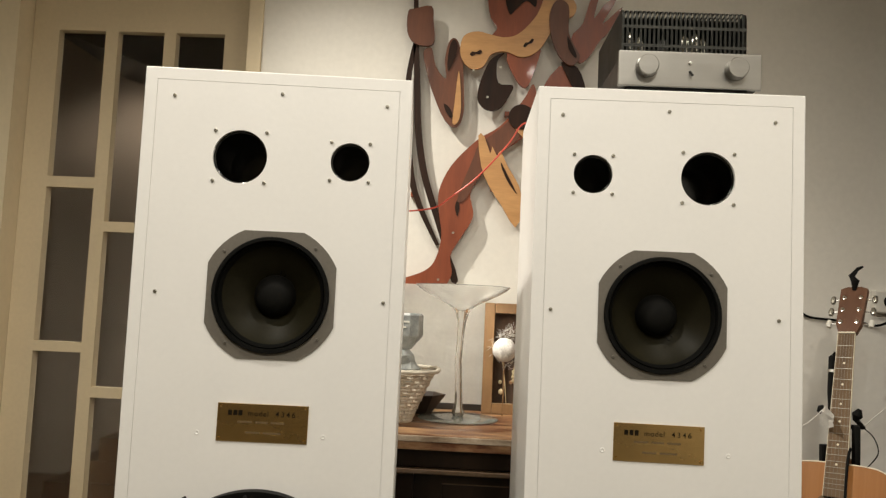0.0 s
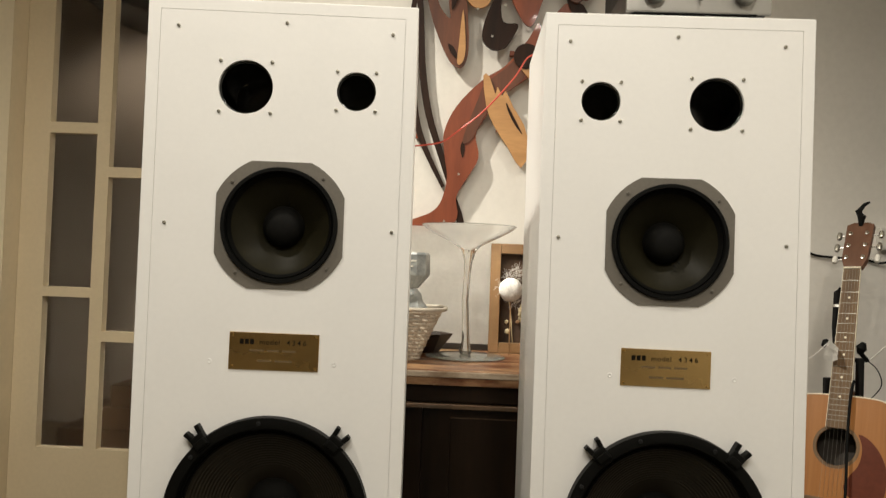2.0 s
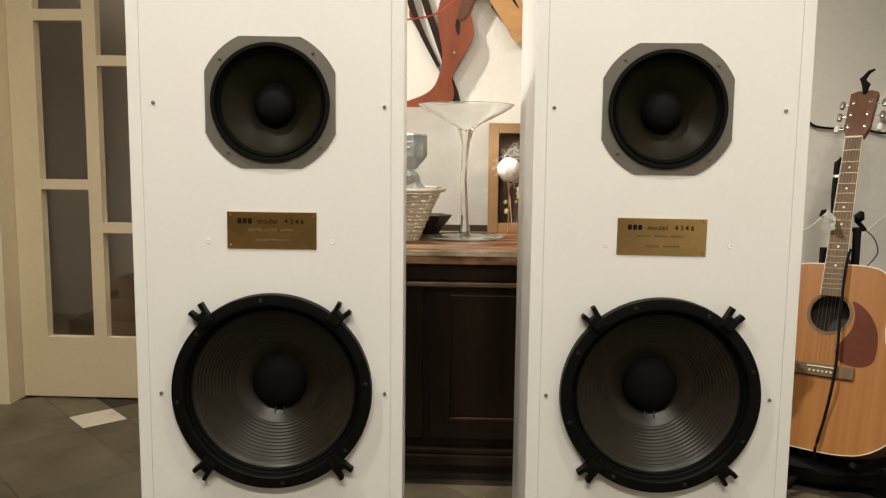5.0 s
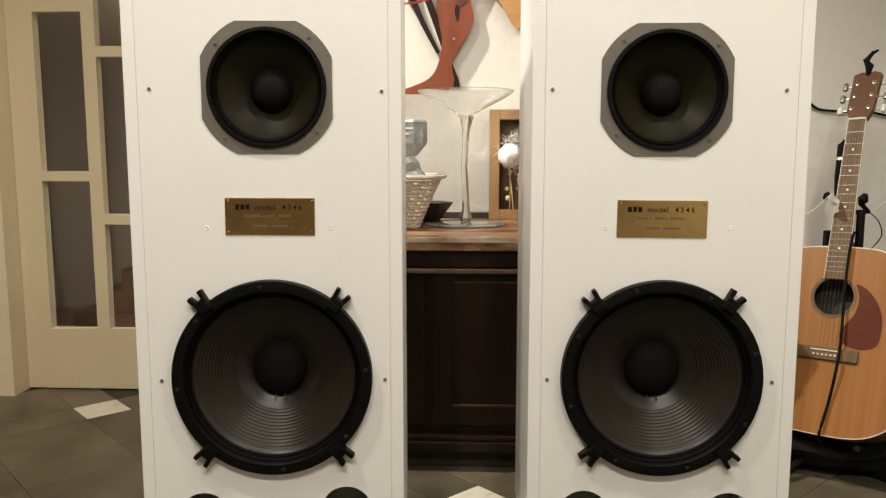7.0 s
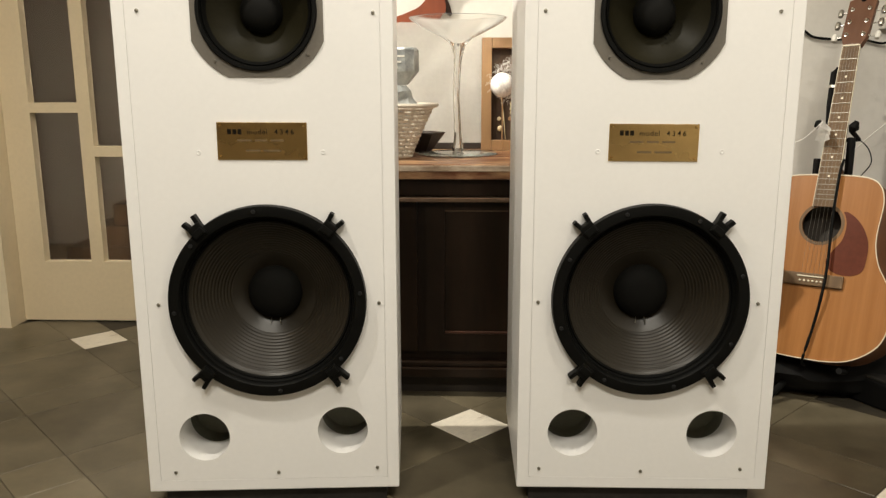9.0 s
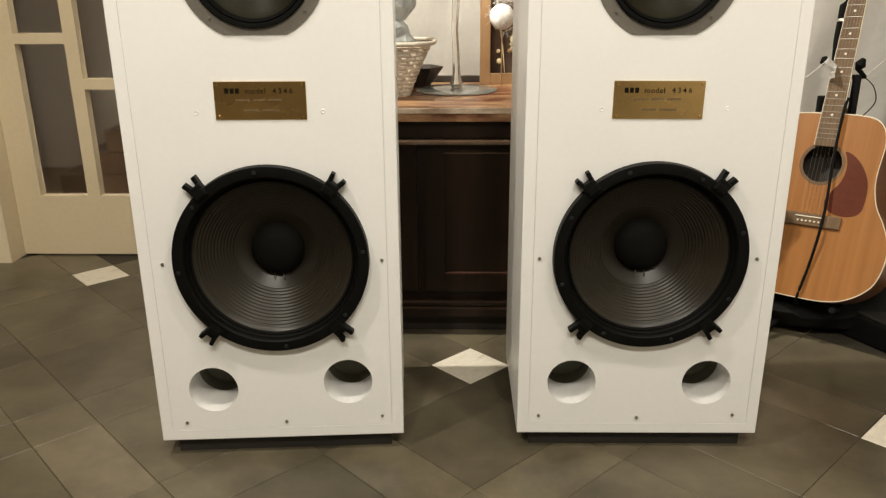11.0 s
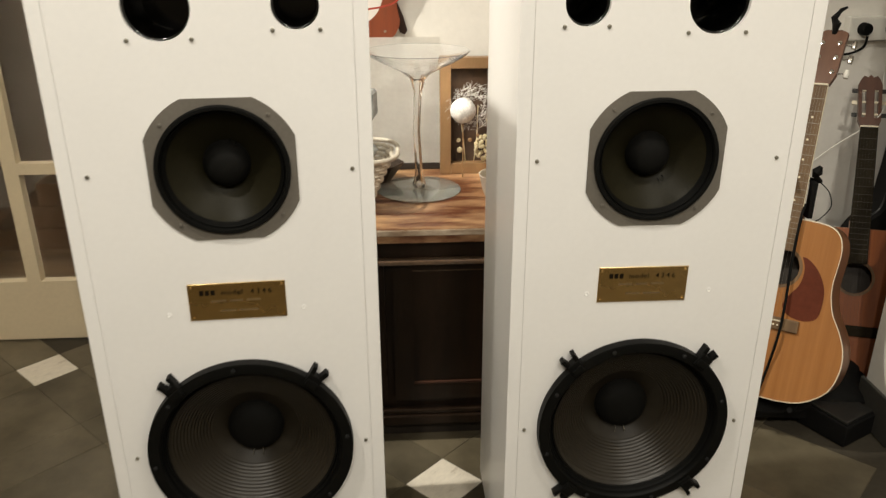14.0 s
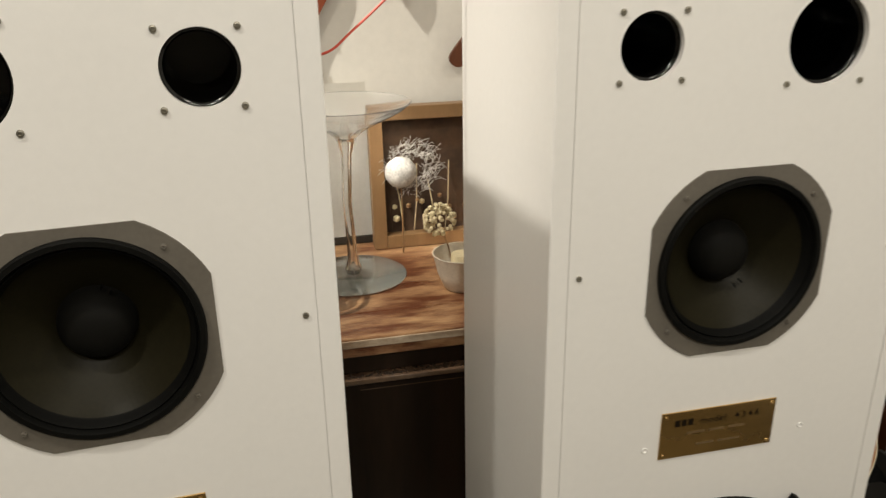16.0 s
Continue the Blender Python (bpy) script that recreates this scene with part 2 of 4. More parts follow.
def part(name, bm, mat, parent, label="", m=None, smooth=False):
    me = bpy.data.meshes.new(name)
    bmesh.ops.recalc_face_normals(bm, faces=bm.faces)
    if smooth:
        for f in bm.faces:
            f.smooth = True
    bm.to_mesh(me)
    bm.free()
    for one in mat if isinstance(mat, (list, tuple)) else (mat,):
        me.materials.append(one)
    if smooth:
        me.set_sharp_from_angle(angle=radians(38))
    ob = new(name, me)
    ob.parent = parent
    if m is not None:
        ob.matrix_basis = m
    return tagged(ob, label)


def again(ob, m, parent=None):
    """Another piece on the same mesh."""
    o = new(ob.name.split(".")[0], ob.data)
    o.parent = parent or ob.parent
    o.matrix_basis = m
    return o


def add_box(bm, x0, x1, y0, y1, z0, z1, bevel=0.0, seg=2):
    r = bmesh.ops.create_cube(bm, size=1.0)
    vs = r["verts"]
    for v in vs:
        v.co = Vector((x0 + (v.co.x + 0.5) * (x1 - x0), y0 + (v.co.y + 0.5) * (y1 - y0), z0 + (v.co.z + 0.5) * (z1 - z0)))
    if bevel:
        es = {e for v in vs for e in v.link_edges}
        bmesh.ops.bevel(bm, geom=list(es), offset=bevel, segments=seg, affect="EDGES", profile=0.6)
    return bm


def box(x0, x1, y0, y1, z0, z1, bevel=0.0, seg=2):
    return add_box(bmesh.new(), x0, x1, y0, y1, z0, z1, bevel, seg)


def revolve(profile, seg=48, bm=None, axis="y", cap=False):
    """Turns (radius, along) round an axis."""
    bm = bm or bmesh.new()
    rings = []
    for r, a in profile:
        ring = []
        for k in range(seg if r > 1e-6 else 1):
            w = 2 * math.pi * k / seg
            c = (r * math.cos(w), a, r * math.sin(w)) if axis == "y" else (r * math.cos(w), r * math.sin(w), a)
            ring.append(bm.verts.new(c))
        rings.append(ring)
    for p, q in zip(rings, rings[1:]):
        for k in range(seg):
            j = (k + 1) % seg
            if len(p) == 1 and len(q) == 1:
                continue
            if len(p) == 1:
                bm.faces.new((p[0], q[k], q[j]))
            elif len(q) == 1:
                bm.faces.new((p[k], p[j], q[0]))
            else:
                bm.faces.new((p[k], p[j], q[j], q[k]))
    if cap:
        for ring in (rings[0], rings[-1]):
            if len(ring) > 2:
                bm.faces.new(ring)
    return bm


def spline(pts, steps=5, closed=True):
    """A smooth line through a few points (Catmull-Rom)."""
    ps = [Vector(p) for p in pts]
    n, out = len(ps), []
    for i in range(n if closed else n - 1):
        a, b, c, d = (ps[(i + k) % n] if closed else ps[min(max(i + k, 0), n - 1)] for k in (-1, 0, 1, 2))
        for s in range(steps):
            t = s / steps
            out.append(0.5 * (2 * b + (c - a) * t + (2 * a - 5 * b + 4 * c - d) * t * t + (3 * b - a - 3 * c + d) * t ** 3))
    if not closed:
        out.append(ps[-1])
    return out


def slab(loops, y0, y1, bm=None, index=0):
    """A plate in x and z with holes: the first loop is its outline. It runs from y0 to y1."""
    bm = bm or bmesh.new()
    edges = []
    for loop in loops:
        vs = [bm.verts.new((p[0], y0, p[1])) for p in loop]
        edges += [bm.edges.new((vs[i], vs[(i + 1) % len(vs)])) for i in range(len(vs))]
    made = bmesh.ops.triangle_fill(bm, use_beauty=True, use_dissolve=False, edges=edges)
    faces = [g for g in made["geom"] if isinstance(g, bmesh.types.BMFace)]
    ext = bmesh.ops.extrude_face_region(bm, geom=faces)
    moved = [g for g in ext["geom"] if isinstance(g, bmesh.types.BMVert)]
    bmesh.ops.translate(bm, verts=moved, vec=(0, y1 - y0, 0))
    for g in ext["geom"]:
        if isinstance(g, bmesh.types.BMFace):
            g.material_index = index
    for f in faces:
        f.material_index = index
    for v in moved:
        for f in v.link_faces:
            f.material_index = index
    return bm


def circle(cx, cz, r, n=48):
    return [(cx + r * math.cos(2 * math.pi * k / n), cz + r * math.sin(2 * math.pi * k / n)) for k in range(n)]


def tube(points, radius, seg=8, bm=None):
    """A round bar along a line of points; radius may be a number or one for each point."""
    bm = bm or bmesh.new()
    ps = [Vector(p) for p in points]
    rad = radius if isinstance(radius, (list, tuple)) else [radius] * len(ps)
    rings, up = [], Vector((0.31, 0.17, 0.93))
    for i, p in enumerate(ps):
        d = (ps[min(i + 1, len(ps) - 1)] - ps[max(i - 1, 0)]).normalized()
        a = d.cross(up)
        a = (a if a.length > 1e-3 else d.cross(Vector((1, 0, 0)))).normalized()
        b = d.cross(a)
        rings.append([bm.verts.new(p + rad[i] * (a * math.cos(2 * math.pi * k / seg) + b * math.sin(2 * math.pi * k / seg))) for k in range(seg)])
    for p, q in zip(rings, rings[1:]):
        for k in range(seg):
            j = (k + 1) % seg
            bm.faces.new((p[k], p[j], q[j], q[k]))
    bm.faces.new(rings[0][::-1])
    bm.faces.new(rings[-1])
    return bm


def structure(name, bm, mat, label, category):
    ob = part(name, bm, mat, None)
    return tagged(ob, label, category, "", "structure")


def words(name, text, size, mat, parent, x, y, z, label="", spacing=1.2):
    """Flat lettering on a plate that faces -y."""
    cu = bpy.data.curves.new(name, "FONT")
    cu.body, cu.size, cu.extrude = text, size, 0.00015
    cu.align_x, cu.space_character, cu.offset = "LEFT", spacing, size * 0.006
    tmp = bpy.data.objects.new("lettering_tmp", cu)
    me = bpy.data.meshes.new_from_object(tmp)
    bpy.data.objects.remove(tmp)
    me.materials.append(mat)
    ob = new(name, me)
    ob.parent = parent
    ob.matrix_basis = pose(x, y, z, 90, 0, 0)
    return tagged(ob, label)


# ---- the room ----
WALL_Y, DOOR_Y, LEFT_X, RIGHT_X = 2.622, 2.716, -1.655, 1.393
structure("wall_west_of_door", box(-3.0, LEFT_X, WALL_Y, WALL_Y + 0.2, 0, 3.05), CREAM_WALL, "yellow-cream painted wall beside the glazed door", "wall")
structure("wall_north", slab([[(LEFT_X + 0.001, 2.20), (-0.792, 2.20), (-0.792, 0.0), (2.2, 0.0), (2.2, 3.05), (LEFT_X + 0.001, 3.05)]], WALL_Y, WALL_Y + 0.2), WALL, "cream white plastered wall behind the dresser", "wall")
structure("wall_east", box(RIGHT_X, 2.2, -4.6, 2.055, 0, 3.05), WALL, "white plastered wall ending at an alcove", "wall")
structure("wall_alcove", box(2.1, 2.2, 2.058, WALL_Y - 0.003, 0, 3.05), WALL, "white plastered alcove side wall", "wall")
structure("wall_west", box(-3.2, -3.0, -4.6, WALL_Y + 0.2, 0, 3.05), DIM_WALL, "cream panelled side wall", "wall")
structure("wall_south", box(-3.0, RIGHT_X, -4.8, -4.6, 0, 3.05), DIM_WALL, "cream panelled wall facing the loudspeakers", "wall")
structure("ceiling", box(-3.2, 2.2, -4.8, WALL_Y + 0.2, 3.053, 3.15), CEILING, "plain cream ceiling", "ceiling")
structure("baseboard", box(RIGHT_X - 0.012, RIGHT_X - 0.001, -4.55, 2.067, 0.002, 0.140, 0.002, 1), SKIRT, "dark slate skirting along the white wall", "skirting")

# hall behind the glazed door
def slope_bm():
    bm = bmesh.new()
    side = ((-2.32, 2.495), (-2.0, 2.27), (-1.55, 2.12), (-0.64, 2.05), (-0.64, 2.495))
    front, rear = ([bm.verts.new((x, y, z)) for x, z in side] for y in (3.45, 4.24))
    bm.faces.new(front)
    bm.faces.new(rear[::-1])
    for k in range(5):
        bm.faces.new((front[k], rear[k], rear[(k + 1) % 5], front[(k + 1) % 5]))
    return bm


structure("hall_floor", box(-3.2, 0.6, WALL_Y + 0.2, 6.0, -0.05, -0.002), HALL_FLOOR, "brown wooden floor of the hall", "floor")
structure("hall_wall_west", slab([[(-3.2, 0), (0.6, 0), (0.6, 2.6), (-3.2, 2.6)]], 4.25, 4.35), HALL_GREY, "grey painted wall of the hall", "wall")
structure("hall_wall_east", box(-0.62, -0.5, WALL_Y + 0.21, 4.245, 0, 2.6), HALL_BROWN, "brown wooden side of the hall", "wall")
structure("hall_wall_far", box(-3.3, -3.2, WALL_Y + 0.2, 6.0, 0, 2.6), HALL_GREY, "grey painted end wall of the hall", "wall")
structure("hall_stair_panel", box(-1.58, -0.64, 3.66, 3.70, 0.34, 2.045), HALL_BROWN, "brown wooden panel above the hall stairs", "panelling")
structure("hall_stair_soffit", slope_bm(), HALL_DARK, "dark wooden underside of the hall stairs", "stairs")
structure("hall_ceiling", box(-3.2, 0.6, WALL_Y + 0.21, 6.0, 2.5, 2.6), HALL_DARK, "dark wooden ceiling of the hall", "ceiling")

# casing and glazed door with staggered panes
structure("trim", box(-0.792, -0.739, WALL_Y - 0.012, WALL_Y + 0.02, 0, 2.24, 0.003), DOOR_PAINT, "cream painted door casing", "door frame")
door = thing("door_1", "cream painted wooden door with staggered glass panes, closed", "door", None, "", "structure")
COLS = ((-1.552, -1.371), (-1.322, -1.144), (-1.098, -0.912))
ROWS_Z = (((0.238, 0.799), (0.836, 1.412), (1.453, 2.017)), ((0.238, 0.638), (0.676, 1.251), (1.289, 2.017)), ((0.238, 0.799), (0.836, 1.412), (1.453, 2.017)))
holes = [[(x0, z0), (x1, z0), (x1, z1), (x0, z1)] for (x0, x1), rows in zip(COLS, ROWS_Z) for z0, z1 in rows]
leaf = slab([[(LEFT_X + 0.002, 0.006), (-0.794, 0.006), (-0.794, 2.195), (LEFT_X + 0.002, 2.195)]] + holes, DOOR_Y, DOOR_Y + 0.04)
part("door_leaf", leaf, DOOR_PAINT, door)
for (x0, x1), rows in zip(COLS, ROWS_Z):
    for z0, z1 in rows:
        p = part("pane", box(x0 - 0.006, x1 + 0.006, DOOR_Y + 0.030, DOOR_Y + 0.034, z0 - 0.006, z1 + 0.006), PANE, door)
        p.visible_shadow = False

# dark stair string and steps seen through the glass
stair = thing("staircase", "brown wooden stairs rising behind the glass door", "staircase")
for k in range(5):
    part("step", box(-1.96 + 0.13 * k, -0.64, 3.62, 4.2, 0.11 * k, 0.11 * (k + 1) - 0.002, 0.004), HALL_BROWN, stair)

# ---- loudspeakers ----
CAB_W, CAB_D, CAB_Z0, CAB_Z1 = 0.532, 0.40, 0.040, 1.477


def screw_bm(r=0.0037):
    return revolve([(0, -0.0012), (r * 0.45, -0.0012), (r * 0.5, -0.0028), (r * 0.95, -0.0024), (r, 0.0006)], 12)


def cone_profile(r_in, r_out, depth_in, depth_out, ribs=0, rib0=0.0, rib1=0.0):
    pts = []
    n = 10 if not ribs else 150
    for k in range(n + 1):
        s = k / n
        r = r_out + (r_in - r_out) * s
        y = depth_out + (depth_in - depth_out) * (s ** 0.86)
        if ribs and rib0 < r < rib1:
            y += 0.0007 * math.sin(2 * math.pi * (r - rib0) / (rib1 - rib0) * ribs)
        pts.append((r, y))
    return pts


def woofer(cab, cx, cz, turn):
    m = pose(cx, 0, cz)
    ring = part("woofer_frame", revolve([(0.173, 0.02), (0.173, -0.004), (0.1745, -0.014), (0.178, -0.018), (0.194, -0.019), (0.1985, -0.018), (0.1995, -0.001), (0.1995, 0.003)], 96), BLACK, cab, "black steel woofer rim", m, True)
    hole = None
    for k in range(8):
        a = math.pi * (2 * k) / 8 + turn
        mm = pose(0.188 * math.cos(a), -0.0205, 0.188 * math.sin(a))
        hole = again(hole, mm) if hole else part("bolt_hole", revolve([(0, -0.0016), (0.0036, -0.0016), (0.0046, 0.0008)], 10), VOID, ring, "", mm)
    part("surround", revolve([(0.1742, -0.003), (0.1725, -0.006), (0.1705, -0.003), (0.1685, 0.001), (0.1668, -0.002), (0.1650, 0.002), (0.1630, 0.003)], 96), RUBBER, cab, "black pleated surround", m, True)
    part("cone", revolve(cone_profile(0.056, 0.1635, 0.082, 0.003, 12, 0.088, 0.158), 96), CONE, cab, "dark paper cone with concentric ribs", m, True)
    part("dust_cap", revolve([(0.0570, 0.082), (0.0565, 0.073), (0.049, 0.060), (0.035, 0.051), (0.017, 0.047), (0, 0.046)], 48), CAP, cab, "", m, True)
    for dx in (-0.009, 0.009):
        part("tinsel_lead", tube([(cx + dx, 0.072, cz - 0.0565), (cx + dx * 1.1, 0.066, cz - 0.061), (cx + dx * 1.2, 0.066, cz - 0.068)], 0.0012, 6), STEEL, cab)
    clamp = None
    for k, a in enumerate((50, 131, 229, 311)):
        w = radians(a)
        mm = pose(cx + 0.197 * math.cos(w), 0, cz + 0.197 * math.sin(w), 0, -a + 90, 0)
        if clamp is None:
            bm = box(-0.0145, 0.0145, -0.024, -0.002, -0.014, 0.015, 0.003)
            for sx in (-1, 1):
                prong = bmesh.new()
                add_box(prong, -0.0045, 0.0045, -0.021, -0.001, 0.008, 0.031, 0.0018)
                bmesh.ops.transform(prong, verts=prong.verts[:], matrix=pose(sx * 0.0080, 0, 0, 0, sx * 10, 0))
                tmp = bpy.data.meshes.new("prong_tmp")
                prong.to_mesh(tmp)
                prong.free()
                bm.from_mesh(tmp)
                bpy.data.meshes.remove(tmp)
            add_box(bm, -0.012, 0.012, -0.028, -0.020, -0.010, 0.004, 0.002)
            clamp = part("clamp", bm, BLACK, cab, "black forked mounting clamp", mm)
        else:
            again(clamp, mm)


def midrange(cab, cx, cz, turn):
    m = pose(cx, 0.005, cz)
    outline = []
    for k in range(4):
        a0 = math.pi / 2 * k
        for s in range(9):
            # flat side, then a round corner
            w = a0 - radians(25) + radians(50) * s / 8
            r = 0.1255 / max(math.cos(w - a0), 0.9)
            outline.append((r * math.cos(w), r * math.sin(w)))
        for s in range(1, 6):
            w = a0 + radians(25) + radians(40) * s / 6
            outline.append((0.1385 * math.cos(w), 0.1385 * math.sin(w)))
    plate = slab([outline, circle(0, 0, 0.1145, 64)], -0.007, 0.001)
    fr = part("midrange_frame", plate, BASKET_GREY, cab, "grey cast frame with cut corners", m)
    sc = None
    for k in range(4):
        a = radians(45 + 90 * k + turn)
        mm = pose(0.1262 * math.cos(a), -0.0072, 0.1262 * math.sin(a))
        sc = again(sc, mm) if sc else part("screw", screw_bm(0.0032), BASKET_GREY, fr, "", mm)
    part("gasket", revolve([(0.1145, 0.004), (0.1145, -0.012), (0.1125, -0.0145), (0.107, -0.0145), (0.105, -0.011), (0.104, 0.004)], 80), RUBBER, cab, "black gasket ring", m, True)
    part("surround", revolve([(0.105, -0.006), (0.1025, -0.009), (0.100, -0.005), (0.098, 0.001), (0.0965, 0.003)], 80), RUBBER, cab, "", m, True)
    part("cone", revolve(cone_profile(0.040, 0.0970, 0.050, 0.003), 80), MID_CONE, cab, "dark felted paper cone", m, True)
    part("dust_cap", revolve([(0.042, 0.046), (0.040, 0.036), (0.033, 0.024), (0.022, 0.017), (0.010, 0.0145), (0, 0.014)], 48), CAP, cab, "", m, True)
    for dx, dz in ((0.012, 0.044), (0.020, 0.038)) if turn > 0 else ((0.018, -0.044), (0.025, -0.038)):
        part("tinsel_lead", tube([(cx + dx, 0.032, cz + dz), (cx + dx * 1.15, 0.0285, cz + dz * 1.12)], 0.0014, 6), RUBBER, cab)


def loudspeaker(origin, degrees, flip, plate_at, ports, mid_at, holes_at, shift, woofer_x, label):
    cab = thing("loudspeaker", label, "loudspeaker", pose(origin[0], origin[1], 0, 0, 0, degrees), "pair of tower loudspeakers")
    w, z0, z1, t = CAB_W / 2, CAB_Z0, CAB_Z1, 0.0245
    bm, b0 = bmesh.new(), w - t - 0.0012
    shell = slab([[(-w, z0), (w, z0), (w, z1), (-w, z1)], [(-w + t, z0 + t), (w - t, z0 + t), (w - t, z1 - t), (-w + t, z1 - t)]], 0.0, CAB_D, bm)
    add_box(bm, -w + 0.004, w - 0.004, CAB_D - 0.012, CAB_D - 0.002, z0 + 0.004, z1 - 0.004)
    slab([[(-w + t - 0.0002, z0 + t - 0.0002), (w - t + 0.0002, z0 + t - 0.0002), (w - t + 0.0002, z1 - t + 0.0002), (-w + t - 0.0002, z1 - t + 0.0002)], [(-b0, z0 + t + 0.0005), (b0, z0 + t + 0.0005), (b0, z1 - t - 0.0005), (-b0, z1 - t - 0.0005)]], 0.0022, 0.02, bm)
    sharp = [e for e in bm.edges if e.is_manifold and e.calc_face_angle(0) > 1.2 and max(abs(v.co.x) for v in e.verts) > w - 0.001 and min(abs(v.co.x) for v in e.verts) > w - 0.001]
    bmesh.ops.bevel(bm, geom=sharp, offset=0.0022, segments=2, affect="EDGES", profile=0.5)
    part("carcass", bm, CAB_WHITE, cab, "white painted box with soft edges")
    b = w - t - 0.0013
    loops = [[(-b, z0 + t + 0.0006), (b, z0 + t + 0.0006), (b, z1 - t - 0.0006), (-b, z1 - t - 0.0006)]]
    (h1, h2, hz) = holes_at
    loops += [circle(h1, hz, 0.0535), circle(h2, hz, 0.0388), circle(mid_at[0], mid_at[1], 0.113, 64), circle(woofer_x, 0.4595, 0.182, 72)]
    loops += [circle(px, pz, 0.0528) for px, pz in ports]
    part("baffle", slab(loops, 0.0004, 0.024), CAB_WHITE, cab, "white painted front panel")
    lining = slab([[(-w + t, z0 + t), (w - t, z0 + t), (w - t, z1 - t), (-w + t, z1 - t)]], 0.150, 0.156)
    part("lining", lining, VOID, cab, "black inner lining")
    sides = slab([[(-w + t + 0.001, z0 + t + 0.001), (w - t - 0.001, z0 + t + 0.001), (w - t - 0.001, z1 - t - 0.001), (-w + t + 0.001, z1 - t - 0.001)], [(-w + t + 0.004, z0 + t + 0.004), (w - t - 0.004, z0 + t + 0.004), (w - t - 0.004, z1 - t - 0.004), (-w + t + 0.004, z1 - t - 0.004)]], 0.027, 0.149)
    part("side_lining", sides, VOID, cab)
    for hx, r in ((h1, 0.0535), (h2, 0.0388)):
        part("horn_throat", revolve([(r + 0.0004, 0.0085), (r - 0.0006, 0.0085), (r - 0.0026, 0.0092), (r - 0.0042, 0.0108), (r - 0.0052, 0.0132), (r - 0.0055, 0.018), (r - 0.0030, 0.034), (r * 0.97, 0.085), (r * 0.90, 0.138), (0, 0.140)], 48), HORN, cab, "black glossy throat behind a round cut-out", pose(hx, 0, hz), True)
    for px, pz in ports:
        part("port_tube", revolve([(0.0528, 0.024), (0.0528, 0.066), (0.0562, 0.066), (0.0562, 0.100)], 56), CAB_WHITE, cab, "white painted port", pose(px, 0, pz), True)
        part("port_end", revolve([(0.0566, 0.066), (0.0566, 0.145), (0, 0.147)], 40), PORT_GREY, cab, "", pose(px, 0, pz), True)
    one = None
    spots = [(-0.211, 1.420), (0.001, 1.434), (0.211, 1.420), (-0.2225, 1.030), (0.2225, 1.027), (-0.224, 0.454), (0.224, 0.453), (-0.214, 0.084), (0.003, 0.080), (0.214, 0.087)]
    for hx, d in ((h1, 0.0505), (h2, 0.0385)):
        spots += [(hx - shift + sx * d, hz + sz * d) for sx in (-1, 1) for sz in (-1, 1)]
    for sx, sz in spots:
        mm = pose(sx + shift, 0.0004, sz)
        one = again(one, mm) if one else part("screw", screw_bm(), STEEL, cab, "steel screw head", mm)
    dent = None
    for sx, sz in ((-0.118, 0.762), (0.125, 0.762)):
        mm = pose(sx, 0.0003, sz)
        dent = again(dent, mm) if dent else part("filled_hole", revolve([(0, -0.0002), (0.0022, 0.0), (0.0036, -0.0012), (0.0048, 0.0)], 12), CAB_WHITE, cab, "painted-over screw hole", mm)
    woofer(cab, woofer_x, 0.4595, flip)
    midrange(cab, mid_at[0], mid_at[1], 4 if flip < 0.2 else -3)
    px, pz = plate_at
    plate = part("nameplate", box(-0.0875, 0.0875, -0.0018, 0.0002, -0.0365, 0.0365, 0.0004, 1), BRASS, cab, "brass plate with engraved model number", pose(px, 0, pz, 0, 0.4, 0))
    pin = None
    for sx in (-1, 1):
        for sz in (-1, 1):
            mm = pose(sx * 0.081, -0.0018, sz * 0.0305)
            pin = again(pin, mm) if pin else part("pin", revolve([(0, -0.0022), (0.0018, -0.0019), (0.0028, 0.0)], 10), BRASS, plate, "", mm)
    for k in range(3):
        part("mark", box(-0.067 + 0.0100 * k, -0.0595 + 0.0100 * k, -0.0021, -0.0017, 0.0135, 0.0235), INK, plate, "")
    words("engraving", "model", 0.0145, INK, plate, -0.029, -0.0019, 0.0135, "", 1.12)
    words("engraving", "4346", 0.0145, INK, plate, 0.024, -0.0019, 0.0135, "", 1.45)
    for x0, x1, zc in ((-0.048, -0.020, 0.0015), (-0.014, 0.010, 0.0015), (0.016, 0.042, 0.0015), (-0.032, -0.004, -0.0185), (0.002, 0.036, -0.0185)):
        part("mark", box(x0, x1, -0.0020, -0.0017, zc - 0.002, zc + 0.002), FAINT_INK, plate)
    part("plinth", box(-w + 0.028, w - 0.028, 0.022, CAB_D - 0.03, 0.0, z0 + 0.001), PLINTH, cab, "dark recessed plinth")
    return cab


loudspeaker((-0.334, 1.383), 4.53, 0.1, (0.007, 0.784), ((-0.1435, 0.163), (0.1477, 0.1735)), (0.0075, 1.0322), (-0.070, 0.148, 1.3035), 0.0055, 0.005, "tall white painted loudspeaker tower, bare on top")
loudspeaker((0.450, 1.417), 0.9, 0.3, (-0.0095, 0.7795), ((-0.149, 0.1667), (0.1445, 0.1664)), (-0.0085, 1.0273), (0.076, -0.1515, 1.302), -0.0045, -0.0025, "tall white painted loudspeaker tower carrying a valve amplifier")


